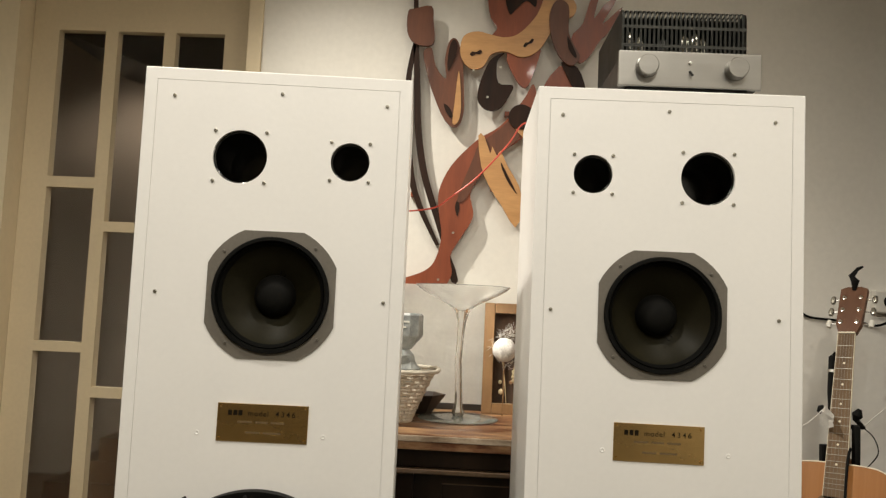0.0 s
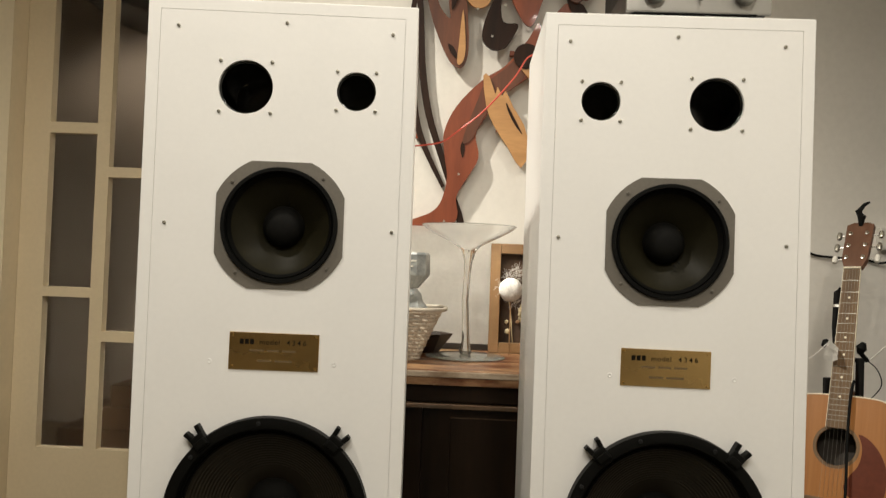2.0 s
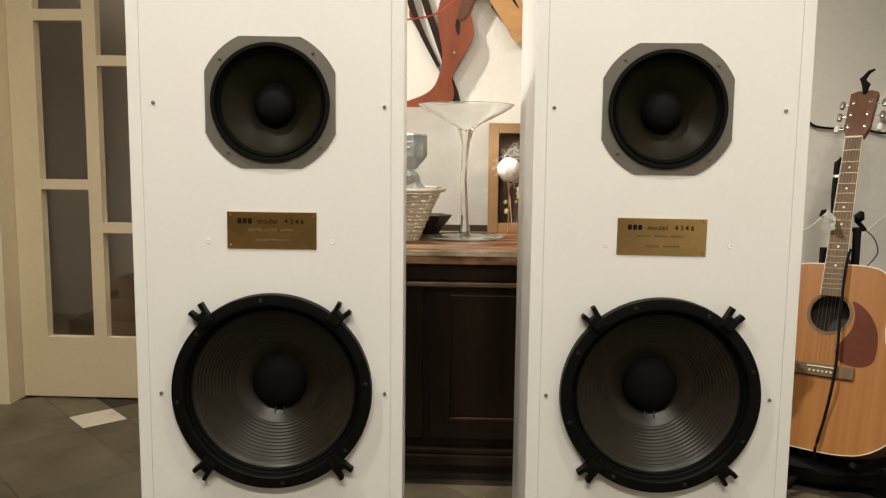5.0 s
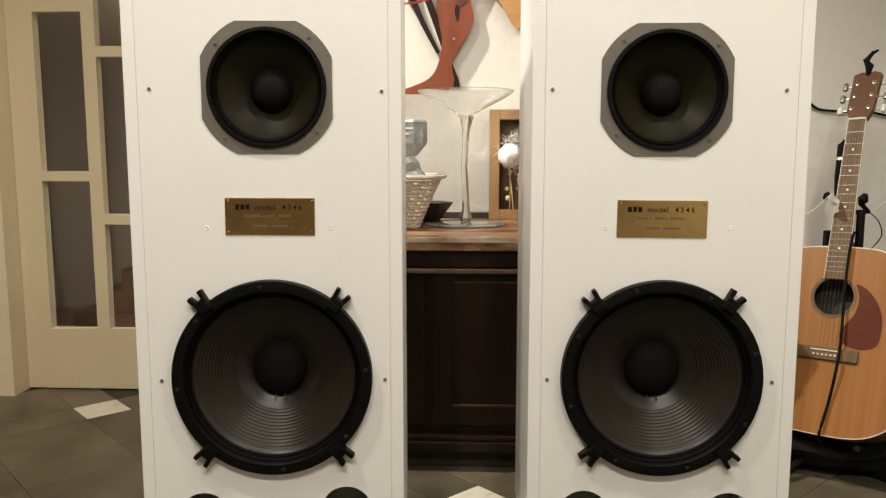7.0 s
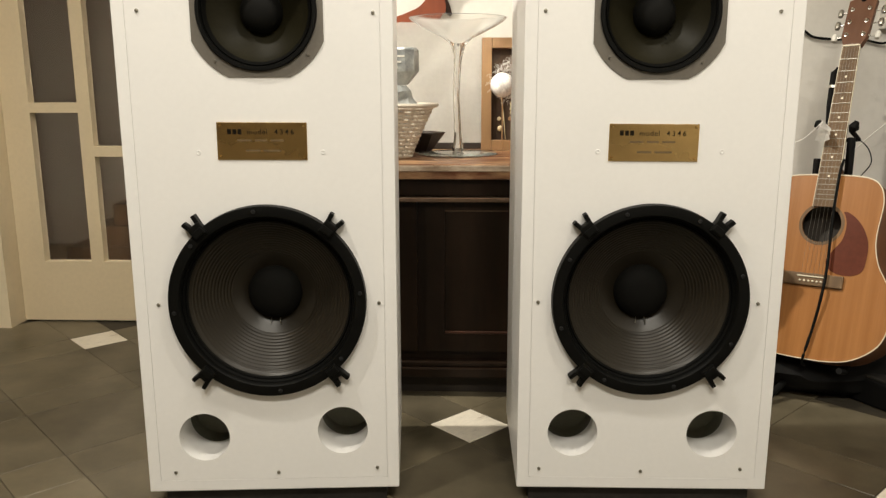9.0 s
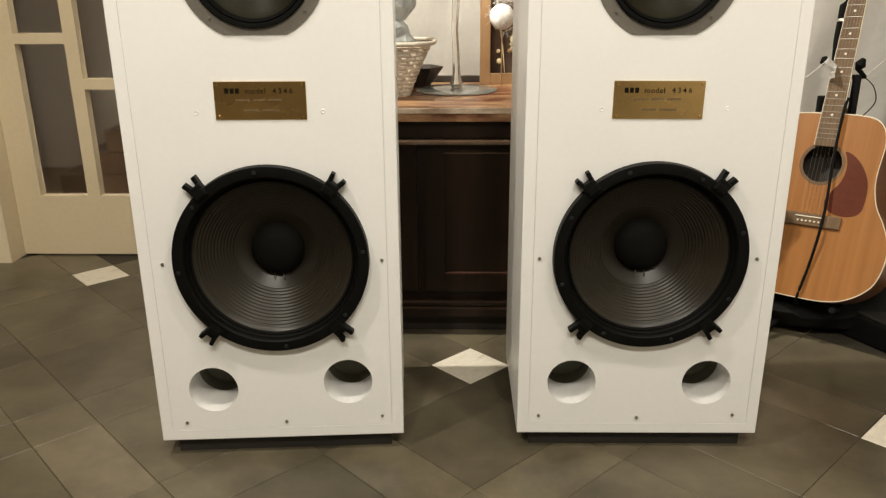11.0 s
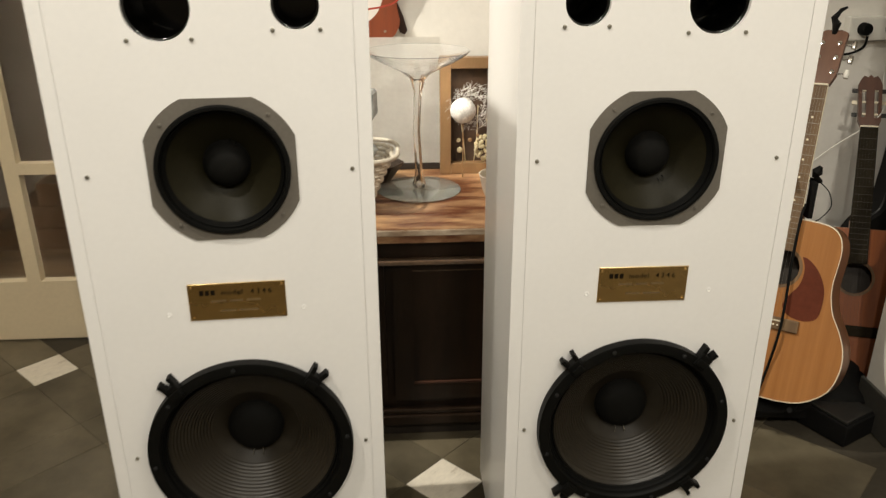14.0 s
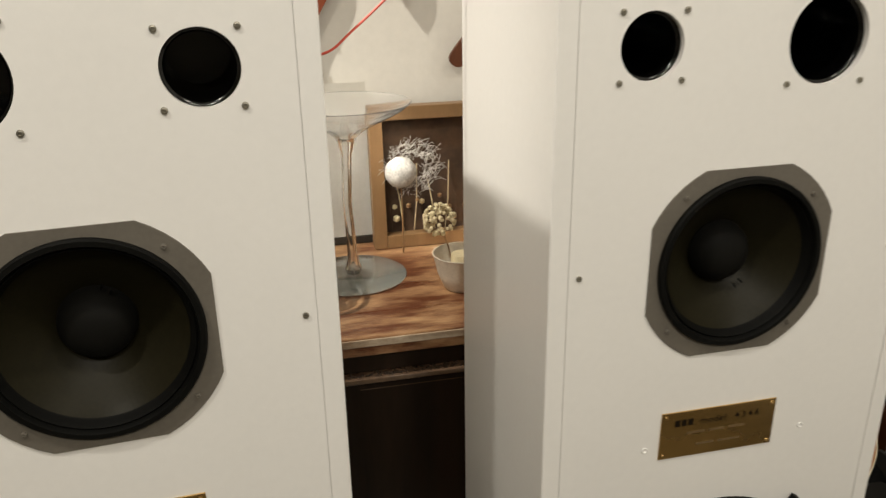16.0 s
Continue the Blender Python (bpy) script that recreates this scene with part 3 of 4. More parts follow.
# ---- valve amplifier on a loudspeaker ----
def valve_amplifier():
    amp = thing("valve_amplifier", "aluminium-fronted valve amplifier with grey slotted cage", "amplifier", pose(0.494, 1.450, CAB_Z1, 0, 0, 0.9))
    part("chassis", box(-0.138, 0.138, 0.012, 0.335, 0.016, 0.088, 0.004), AMP_BODY, amp, "black steel chassis")
    for sx in (-1, 1):
        for y in (0.04, 0.30):
            part("foot", revolve([(0, 0.0), (0.016, 0.0), (0.018, 0.003), (0.017, 0.016), (0, 0.016)], 20, None, "z"), RUBBER, amp, "", pose(sx * 0.110, y, 0))
    part("base_tray", box(-0.130, 0.118, 0.004, 0.30, 0.005, 0.018, 0.002), RUBBER, amp)
    part("faceplate", box(-0.146, 0.146, 0.0, 0.011, 0.017, 0.092, 0.003, 3), ALU, amp, "brushed aluminium faceplate")
    for x in (-0.089, 0.092):
        part("knob", revolve([(0, -0.0225), (0.0195, -0.0225), (0.0212, -0.0205), (0.0212, -0.016), (0.0220, -0.0155), (0.0225, -0.001), (0.0225, 0.001)], 40), ALU, amp, "round aluminium knob", pose(x, 0, 0.057), True)
    part("indicator", revolve([(0, -0.004), (0.0035, -0.003), (0.0045, 0.0)], 16), CHROME, amp, "", pose(0.0, 0, 0.068), True)
    part("switch", tube([(0, 0.0, 0.050), (0.0012, -0.006, 0.045), (0.002, -0.011, 0.040)], [0.0028, 0.0022, 0.0026], 8), AMP_BODY, amp, "small toggle switch")
    # cage: rounded cover cut by slots
    x0, x1, y0, y1, zb, zt, r = -0.134, 0.126, 0.035, 0.325, 0.089, 0.195, 0.018
    arc = [(y0, zb), (y0, zt - r)] + [(y0 + r - r * math.cos(a), zt - r + r * math.sin(a)) for a in (0.4, 0.8, 1.2)] + [(y0 + r, zt), (y0 + 0.06, zt), (y1, zt), (y1, zb)]
    bm = bmesh.new()

    def rib(bm, xa, xb, lo, hi):
        a = [bm.verts.new((xa, y, z)) for y, z in arc[lo:hi]]
        c = [bm.verts.new((xb, y, z)) for y, z in arc[lo:hi]]
        for i in range(len(a) - 1):
            bm.faces.new((a[i], a[i + 1], c[i + 1], c[i]))

    n = 28
    pitch = (x1 - x0) / n
    for k in range(n):
        slat = bmesh.new()
        rib(slat, x0 + k * pitch, x0 + (k + 0.5) * pitch, 0, 7)
        bmesh.ops.solidify(slat, geom=slat.faces[:], thickness=0.0012)
        part("slat", slat, CAGE, amp)
    rib(bm, x0, x1, 6, len(arc))
    for z in (0.152, 0.112):
        add_box(bm, x0, x1, y0 - 0.0006, y0 + 0.0006, z, z + 0.006)
    bm2 = bm
    bmesh.ops.solidify(bm2, geom=bm2.faces[:], thickness=0.0012)
    cage = part("cage", bm2, CAGE, amp, "grey steel cage with upright slots")
    for x in (x0, x1):
        outline = [(y0, zb), (y0, zt - r), (y0 + r * 0.3, zt - r * 0.3), (y0 + r, zt), (y1, zt), (y1, zb)]
        b3 = bmesh.new()
        vs = [b3.verts.new((x, y, z)) for y, z in outline]
        b3.faces.new(vs)
        bmesh.ops.solidify(b3, geom=b3.faces[:], thickness=0.0015)
        part("cage_side", b3, CAGE, amp)
    for k, (x, y) in enumerate(((-0.112, 0.075), (-0.085, 0.10), (0.010, 0.085), (0.030, 0.075), (0.052, 0.10), (-0.030, 0.11))):
        v = part("valve", revolve([(0.010, 0.088), (0.010, 0.100), (0.0125, 0.104), (0.0125, 0.140), (0.009, 0.152), (0.003, 0.157), (0, 0.158)], 20, None, "z"), SILVER if k != 5 else AMP_BODY, amp, "silvered glass valve", pose(x, y, 0), True)
    part("transformer", box(-0.12, 0.11, 0.20, 0.31, 0.089, 0.165, 0.004), AMP_BODY, amp, "black transformer cover")
    return amp


valve_amplifier()


# ---- dresser ----
def dresser():
    d = thing("dresser", "dark stained antique wooden dresser with scraped top", "dresser", pose(0.04, 2.022, 0))
    x0, x1, back = -0.70, 0.70, 0.56
    part("carcass", box(x0 + 0.02, x1 - 0.02, 0.022, back, 0.06, 0.638, 0.002), DRESSER, d)
    bm = box(x0 + 0.005, x1 - 0.005, -0.012, 0.03, 0.058, 0.088, 0.005)
    add_box(bm, x0 + 0.012, x1 - 0.012, -0.004, 0.03, 0.089, 0.104, 0.004)
    part("base_moulding", bm, DRESSER, d, "dark moulded base")
    part("foot_board", box(x0 + 0.05, x1 - 0.05, 0.03, back - 0.02, 0.0, 0.0595), HALL_DARK, d)
    bm = box(x0 + 0.012, x1 - 0.012, -0.021, 0.025, 0.575, 0.588, 0.004, 3)
    part("rail_moulding", bm, DRESSER_EDGE, d, "thin moulding below the drawer frieze")
    part("frieze", box(x0 + 0.022, x1 - 0.022, 0.004, 0.024, 0.5905, 0.636, 0.002), DRESSER, d, "plain drawer frieze")
    for k, xa in enumerate((-0.655, -0.090, 0.40)):
        xb = (-0.113, 0.375, 0.655)[k]
        door_part = part("cabinet_door", slab([[(xa, 0.135), (xb, 0.135), (xb, 0.574), (xa, 0.574)], [(xa + 0.055, 0.187), (xb - 0.055, 0.187), (xb - 0.055, 0.550), (xa + 0.055, 0.550)]], 0.004, 0.021), DRESSER, d, "framed dark door")
        part("panel", box(xa + 0.050, xb - 0.050, 0.013, 0.020, 0.182, 0.556, 0.002), DRESSER, door_part)
        part("panel_bead", box(xa + 0.056, xb - 0.056, 0.006, 0.014, 0.1875, 0.1935, 0.0015), DRESSER_RED, door_part, "worn red-brown lower bead")
        part("panel_bead", box(xa + 0.056, xb - 0.056, 0.008, 0.014, 0.545, 0.5495, 0.0015), DRESSER_EDGE, door_part)
    plank_y = (-0.018, 0.10, 0.235, 0.40, 0.585)
    for k in range(4):
        part("plank", box(x0, x1, plank_y[k] + 0.0006, plank_y[k + 1] - 0.0006, 0.6385, 0.681 - 0.0008 * (k % 2), 0.003), TOP_WOOD, d, "scraped reddish brown plank")
    part("edge_strip", box(x0 - 0.002, x1 + 0.002, -0.0215, -0.0175, 0.661, 0.6770, 0.0015), WORN_EDGE, d, "chipped front edge")
    return d


dresser()
TOP = 0.681


# ---- things on the dresser ----
def vase():
    v = thing("glass_vase", "tall clear glass vase shaped like a cocktail glass", "vase", pose(0.036, 2.335, TOP + 0.0005))
    outer = [(0, 0.008), (0.016, 0.009), (0.020, 0.020), (0.0145, 0.036), (0.0122, 0.055), (0.0110, 0.10), (0.0105, 0.18), (0.0115, 0.27), (0.0135, 0.300), (0.0185, 0.316), (0.0205, 0.326), (0.024, 0.335), (0.034, 0.345), (0.048, 0.355), (0.082, 0.372), (0.115, 0.388), (0.139, 0.4025), (0.1505, 0.413)]
    inner = [(0.1495, 0.4145), (0.137, 0.4045), (0.113, 0.3905), (0.080, 0.3745), (0.046, 0.3575), (0.020, 0.342), (0.008, 0.330), (0, 0.325)]
    bm = revolve(outer + inner, 64, None, "z")
    for q in bm.verts:
        z = q.co.z
        if 0.05 < z < 0.32:
            q.co.x -= 0.006 * math.sin(math.pi * (z - 0.05) / 0.27) ** 2
    part("foot", revolve([(0, 0.0), (0.120, 0.0), (0.1265, 0.0025), (0.121, 0.0052), (0.07, 0.0072), (0, 0.0076)], 64, None, "z"), FOOT_GLASS, v, "greenish grey glass foot", None, True)
    bowl = bm.copy()
    bmesh.ops.bisect_plane(bowl, geom=bowl.verts[:] + bowl.edges[:] + bowl.faces[:], plane_co=(0, 0, 0.338), plane_no=(0, 0, 1), clear_inner=True)
    bmesh.ops.bisect_plane(bm, geom=bm.verts[:] + bm.edges[:] + bm.faces[:], plane_co=(0, 0, 0.338), plane_no=(0, 0, 1), clear_outer=True)
    part("stem", bm, STEM_GLASS, v, "clear glass stem with a drawn hollow", None, True).visible_shadow = False
    part("bowl", bowl, GLASS, v, "thin milky clear glass bowl", None, True).visible_shadow = False
    return v


vase()


def leaning_board():
    b = thing("white_board", "white rough plastered board leaning on the wall", "board", pose(0.02, 2.555, TOP + 0.022, -3.0))
    bm = bmesh.new()
    n = 24
    rows = []
    for j in range(n + 1):
        rows.append([bm.verts.new((-0.30 + 0.395 * i / n + (0.002 * math.sin(j * 2.3) if i == n else 0), 0.0035 * noise.noise((i * 0.31, j * 0.27, 0.4)), 0.40 * j / n)) for i in range(n + 1)])
    for j in range(n):
        for i in range(n):
            bm.faces.new((rows[j][i], rows[j][i + 1], rows[j + 1][i + 1], rows[j + 1][i]))
    bmesh.ops.solidify(bm, geom=bm.faces[:], thickness=0.006)
    part("sheet", bm, PAPER_WHITE, b, "", None, True)
    part("ledge", box(-0.30, 0.095, -0.002, 0.010, -0.0215, -0.001, 0.002), HALL_DARK, b, "dark strip under the board")
    return b


leaning_board()


def shadow_box():
    f = thing("shadow_box", "wooden display frame with dark backing and dried flowers", "picture frame", pose(0.110, 2.492, TOP + 0.0005, -2.5))
    w, h, t = 0.36, 0.367, 0.034
    for nm, bb in (("left", (0, t, 0, 0.045, 0, h)), ("right", (w - t, w, 0, 0.045, 0, h)), ("top", (t + 0.0005, w - t - 0.0005, 0, 0.045, h - t, h)), ("bottom", (t + 0.0005, w - t - 0.0005, 0, 0.045, 0, t))):
        part("frame_rail", box(*bb, 0.002), FRAME_WOOD, f, "")
    part("backing", box(t - 0.01, w - t + 0.01, 0.036, 0.042, t - 0.01, h - t + 0.01), BOX_DARK, f, "dark brown mottled backing")
    rnd = random.Random(4)
    for k in range(9):
        x = t + 0.02 + 0.028 * k
        part("dried_stem", tube([(x, 0.030, t + 0.002), (x + rnd.uniform(-0.01, 0.01), 0.026, t + 0.08), (x + rnd.uniform(-0.02, 0.02), 0.028, t + rnd.uniform(0.12, 0.2))], 0.0016, 5), CREAM if k % 3 else BOX_DARK, f)
    for k in range(14):
        x, z = t + rnd.uniform(0.015, 0.25), t + rnd.uniform(0.02, 0.10)
        bm = bmesh.new()
        bmesh.ops.create_icosphere(bm, subdivisions=1, radius=rnd.uniform(0.006, 0.012))
        part("dried_bloom", bm, CREAM if k % 2 else FRAME_WOOD, f, "", pose(x, 0.026, z))
    return f


shadow_box()


def floss_ball():
    """A white ball of floss on a stick."""
    g = thing("floss_ball", "white fluffy ball ornament on a thin stick", "ornament", pose(0.178, 2.455, TOP))
    bm = bmesh.new()
    bmesh.ops.create_icosphere(bm, subdivisions=4, radius=0.039)
    for v in bm.verts:
        v.co *= 1 + 0.05 * noise.noise(v.co * 60) + 0.06 * math.sin(90 * v.co.length_squared)
        v.co.y *= 0.75
    part("ball", bm, FLUFF, g, "", pose(0, 0, 0.214), True)
    rnd = random.Random(8)
    bm = bmesh.new()
    for k in range(320):
        a, b = rnd.uniform(0, 2 * math.pi), rnd.uniform(-0.6, 1.0)
        s = rnd.uniform(0.75, 1.7)
        p = Vector((0.030 + math.cos(a) * 0.042 * s, 0.012 * b, 0.222 + math.sin(a) * 0.040 * s))
        q = p + Vector((rnd.uniform(-0.02, 0.03), rnd.uniform(-0.01, 0.01), rnd.uniform(-0.015, 0.03)))
        tube([p, (p + q) / 2 + Vector((0.003, 0, 0.004)), q], 0.0006, 3, bm)
    tagged(part("floss", bm, FLUFF, g, "loose white threads"), "", "", "", "stuff")
    part("stick", tube([(0, 0, 0.0), (0.001, 0.0, 0.10), (0, 0, 0.18)], 0.0022, 6), FRAME_WOOD, g)
    return g


floss_ball()


def flower_head():
    g = thing("dried_flower", "cream dried flower cluster in a small white bowl", "dried flower", pose(0.272, 2.205, TOP + 0.001))
    prof = [(0, 0.002), (0.036, 0.002), (0.039, 0.0), (0.044, 0.005), (0.058, 0.040), (0.066, 0.078), (0.069, 0.084), (0.0655, 0.084), (0.056, 0.044), (0.042, 0.010), (0, 0.008)]
    bm = revolve(prof, 40, None, "z")
    for v in bm.verts:
        w = math.atan2(v.co.y, v.co.x)
        k = 1 + 0.02 * math.sin(18 * w) * (v.co.z / 0.084)
        v.co.x, v.co.y = v.co.x * k, v.co.y * k
    part("bowl", bm, WICKER, g, "cream fluted bowl", None, True)
    part("candle", revolve([(0, 0.078), (0.010, 0.078), (0.024, 0.081), (0.026, 0.077), (0.026, 0.011), (0, 0.011)], 28, None, "z"), CREAM, g, "short cream candle", None, True)
    part("stem", tube([(-0.01, 0.03, 0.01), (-0.02, 0.05, 0.08), (-0.03, 0.055, 0.11)], 0.002, 6), FRAME_WOOD, g)
    rnd = random.Random(11)
    bm = bmesh.new()
    for k in range(90):
        v = Vector((rnd.gauss(0, 1), rnd.gauss(0, 1), rnd.gauss(0, 1))).normalized() * 0.036
        c = Vector((-0.040, 0.055, 0.148)) + Vector((v.x, v.y * 0.7, v.z))
        bmesh.ops.create_icosphere(bm, subdivisions=1, radius=rnd.uniform(0.004, 0.0065), matrix=Matrix.Translation(c))
    tagged(part("floret", bm, CREAM, g, "cream dried florets", None, True), "", "", "", "stuff")
    return g


flower_head()


def wicker_basket():
    g = thing("wicker_basket", "white woven wicker basket with a lined rim", "basket", pose(-0.168, 2.225, TOP + 0.001))

    def ring(z, grow):
        sx, sy = 0.062 + grow, 0.050 + grow
        return [(sx * math.copysign(abs(math.cos(a)) ** 0.6, math.cos(a)), sy * math.copysign(abs(math.sin(a)) ** 0.6, math.sin(a)), z) for a in [2 * math.pi * k / 48 for k in range(49)]]

    stakes = 24
    for j in range(13):
        z = 0.006 + j * 0.0115
        loop = [Vector(p) for p in ring(z, 0.066 * (z / 0.15) ** 1.1)]
        wav = []
        for k, p in enumerate(loop):
            d = Vector((p.x, p.y, 0)).normalized()
            wav.append(p + d * (0.0028 * (1 if (k // 2 + j) % 2 else -1)))
        part("weaver", tube(wav, 0.0056, 6), WICKER, g)
    one = ring(0.0, 0.0)
    two = ring(0.15, 0.066)
    for k in range(0, 48, 2):
        a, c = Vector(one[k]), Vector(two[k])
        mid = a.lerp(c, 0.5) - Vector((a.x, a.y, 0)).normalized() * 0.003
        part("stake", tube([a, mid, c], 0.0026, 5), WICKER, g)
    part("rim", tube([Vector(p) + Vector((0, 0, 0.004)) for p in ring(0.15, 0.080)], 0.0065, 8), WICKER, g, "plaited rim")
    part("bottom", slab([circle(0, 0, 0.052, 32)], -0.002, 0.002), WICKER, g, "", Matrix.Translation((0, 0, 0.004)) @ pose(0, 0, 0, 90))
    return g


wicker_basket()


def parcel(name, label, m, w, d, h, profile, crumple, marks):
    g = thing(name, label, "box", m)
    bm = bmesh.new()
    ring = [(-0.5, -0.38), (-0.36, -0.5), (0.30, -0.5), (0.5, -0.30), (0.5, 0.34), (0.34, 0.5), (-0.4, 0.5), (-0.5, 0.36)]
    loops = []
    for z, s in profile:
        loops.append([bm.verts.new((x * w * s + crumple * noise.noise((x * 3, y * 3, z * 40)), y * d * s + crumple * noise.noise((x * 3 + 7, y * 3, z * 40)), z * h)) for x, y in ring])
    for a, c in zip(loops, loops[1:]):
        for k in range(8):
            bm.faces.new((a[k], a[(k + 1) % 8], c[(k + 1) % 8], c[k]))
    bm.faces.new(loops[0][::-1])
    bm.faces.new(loops[-1])
    part("body", bm, PACK, g)
    for k in range(marks):
        part("mark", box(-w * 0.02 * k, w * (0.28 - 0.09 * k), -d * 0.505 - 0.0008, -d * 0.495, h * (0.74 - 0.15 * k), h * (0.79 - 0.15 * k)), WHITE_PLASTIC, g)
    return g


parcel("gift_box", "grey-blue patterned gift box standing in the basket", pose(-0.140, 2.245, TOP + 0.214, 0, 0, -12), 0.112, 0.08, 0.108, ((0, 0.45), (0.36, 0.98), (0.42, 1.0), (0.94, 0.98), (1.0, 0.88)), 0.0, 3)
parcel("gift_box", "crumpled grey packet lying in the basket", pose(-0.150, 2.235, TOP + 0.013, 0, 0, 14), 0.112, 0.09, 0.200, ((0, 0.8), (0.3, 0.85), (0.6, 0.95), (0.72, 1.0), (0.82, 0.86), (0.92, 0.8), (1.0, 0.55)), 0.016, 0)
dish = thing("dark_dish", "dark brown angular dish beside the basket", "dish", pose(-0.085, 2.42, TOP + 0.001))
part("dish_body", revolve([(0, 0.0), (0.030, 0.0), (0.034, 0.004), (0.075, 0.058), (0.078, 0.064), (0.072, 0.062), (0.03, 0.010), (0, 0.008)], 6, None, "z"), DARK_BOWL, dish)

# ---- wall sculpture of layered wooden cut-outs ----
def sculpture():
    bm = bmesh.new()
    mats = [WOOD_RED, WOOD_BROWN, WOOD_TAN, WOOD_DARK, STEEL]

    def plate(pts, index, layer, steps=4, thick=0.012):
        y = WALL_Y - 0.020 - 0.0065 * layer
        pts = [(0.978 * p[0] + 0.018, 0.972 * p[1] + 0.0175) for p in pts]
        slab([[(p.x, p.y) for p in spline(pts, steps)] if steps > 1 else pts], y - thick, y, bm, index)

    def ribbon(pts, wide, index, layer):
        line = spline(pts, 5, False)
        left, right = [], []
        for i, p in enumerate(line):
            d = (line[min(i + 1, len(line) - 1)] - line[max(i - 1, 0)]).normalized()
            s = Vector((-d.y, d.x)) * wide * (0.55 + 0.45 * math.sin(math.pi * min(1, max(0, i / (len(line) - 1)))))
            left.append(p + s)
            right.append(p - s)
        plate([(p.x, p.y) for p in left + right[::-1]], index, layer, 1)

    ribbon([(-0.209, 2.30), (-0.199, 2.04), (-0.187, 1.87), (-0.174, 1.68), (-0.144, 1.516), (-0.089, 1.354), (-0.054, 1.25), (-0.02, 1.15)], 0.0125, 3, 0)
    ribbon([(-0.201, 2.0), (-0.218, 1.87), (-0.214, 1.70), (-0.193, 1.515), (-0.152, 1.392), (-0.085, 1.26)], 0.012, 3, 0)
    plate([(-0.23, 2.116), (-0.207, 2.127), (-0.145, 2.139), (-0.136, 2.085), (-0.129, 2.011), (-0.149, 1.989), (-0.201, 1.998), (-0.23, 2.04)], 1, 2, 3)
    plate([(-0.168, 1.967), (-0.138, 1.983), (-0.12, 1.915), (-0.081, 1.87), (-0.088, 1.937), (-0.077, 2.005), (-0.055, 2.023), (-0.035, 1.992), (-0.021, 1.918), (-0.011, 1.77), (-0.023, 1.707), (-0.049, 1.692), (-0.085, 1.726), (-0.124, 1.809), (-0.15, 1.883)], 1, 1, 4)
    plate([(-0.035, 1.90), (-0.022, 1.77), (-0.030, 1.712), (-0.050, 1.705), (-0.046, 1.78)], 2, 3, 4, 0.004)
    plate([(-0.078, 1.94), (-0.070, 2.0), (-0.055, 2.016), (-0.044, 1.99), (-0.055, 1.94), (-0.074, 1.90)], 3, 3, 4, 0.004)
    plate([(-0.085, 1.775), (-0.066, 1.765), (-0.050, 1.735), (-0.055, 1.725), (-0.075, 1.745)], 3, 3, 3, 0.004)
    plate([(-0.034, 1.977), (-0.022, 2.028), (0.025, 2.046), (0.077, 2.035), (0.129, 2.027), (0.18, 2.046), (0.239, 2.115), (0.287, 2.223), (0.371, 2.171), (0.372, 2.118), (0.312, 2.085), (0.254, 1.988), (0.193, 1.955), (0.131, 1.974), (0.08, 1.963), (0.051, 1.915), (0.01, 1.906), (-0.022, 1.935)], 2, 3, 4)
    for x, z, s in ((0.024, 1.965, 0.25), (0.212, 2.008, 0.6)):
        dx, dz = 0.014 * math.cos(s), 0.014 * math.sin(s)
        plate([(x - dx * 1.6, z - dz * 1.6), (x - dx, z - dz + 0.008), (x, z + 0.003), (x + dx, z + dz + 0.008), (x + dx * 1.6, z + dz * 1.6), (x + dx, z + dz - 0.008), (x, z - 0.004), (x - dx, z - dz - 0.008)], 3, 4.9, 3, 0.002)
    plate([(0.069, 2.33), (0.065, 2.133), (0.097, 2.069), (0.078, 2.03), (0.14, 2.005), (0.2, 2.041), (0.249, 2.117), (0.255, 2.33)], 0, 1, 4)
    plate([(0.14, 2.12), (0.165, 2.14), (0.20, 2.17), (0.235, 2.15), (0.225, 2.22), (0.15, 2.26), (0.12, 2.2)], 3, 2.9, 4, 0.004)
    plate([(0.136, 1.974), (0.253, 2.008), (0.236, 1.903), (0.207, 1.844), (0.169, 1.88)], 0, 2, 3)
    plate([(0.127, 1.97), (0.102, 1.938), (0.109, 1.858), (0.162, 1.849), (0.147, 1.806), (0.118, 1.764), (0.072, 1.756), (0.037, 1.793), (0.043, 1.856), (0.077, 1.941)], 3, 3, 4)
    plate([(0.237, 1.861), (0.199, 1.797), (0.121, 1.701), (0.041, 1.647), (-0.047, 1.551), (-0.088, 1.456), (-0.084, 1.374), (-0.072, 1.293), (-0.089, 1.211), (-0.121, 1.169), (-0.179, 1.143), (-0.24, 1.12), (-0.235, 1.075), (-0.078, 1.1), (-0.03, 1.153), (-0.037, 1.223), (-0.005, 1.285), (0.038, 1.368), (0.025, 1.45), (0.057, 1.513), (0.114, 1.597), (0.203, 1.662), (0.251, 1.757)], 0, 1, 4)
    plate([(0.05, 1.63), (0.03, 1.58), (-0.01, 1.47), (-0.02, 1.42), (0.01, 1.43), (0.05, 1.51), (0.10, 1.58), (0.19, 1.66), (0.20, 1.76), (0.12, 1.69)], 1, 2.9, 4, 0.003)
    plate([(-0.028, 1.40), (-0.018, 1.43), (-0.012, 1.40), (-0.018, 1.365)], 3, 2.9, 4, 0.002)
    plate(circle(0.196, 1.735, 0.046, 10), 3, 3, 2)
    plate([(0.175, 1.70), (0.20, 1.665), (0.25, 1.62), (0.27, 1.66), (0.23, 1.69)], 2, 2.4, 3)
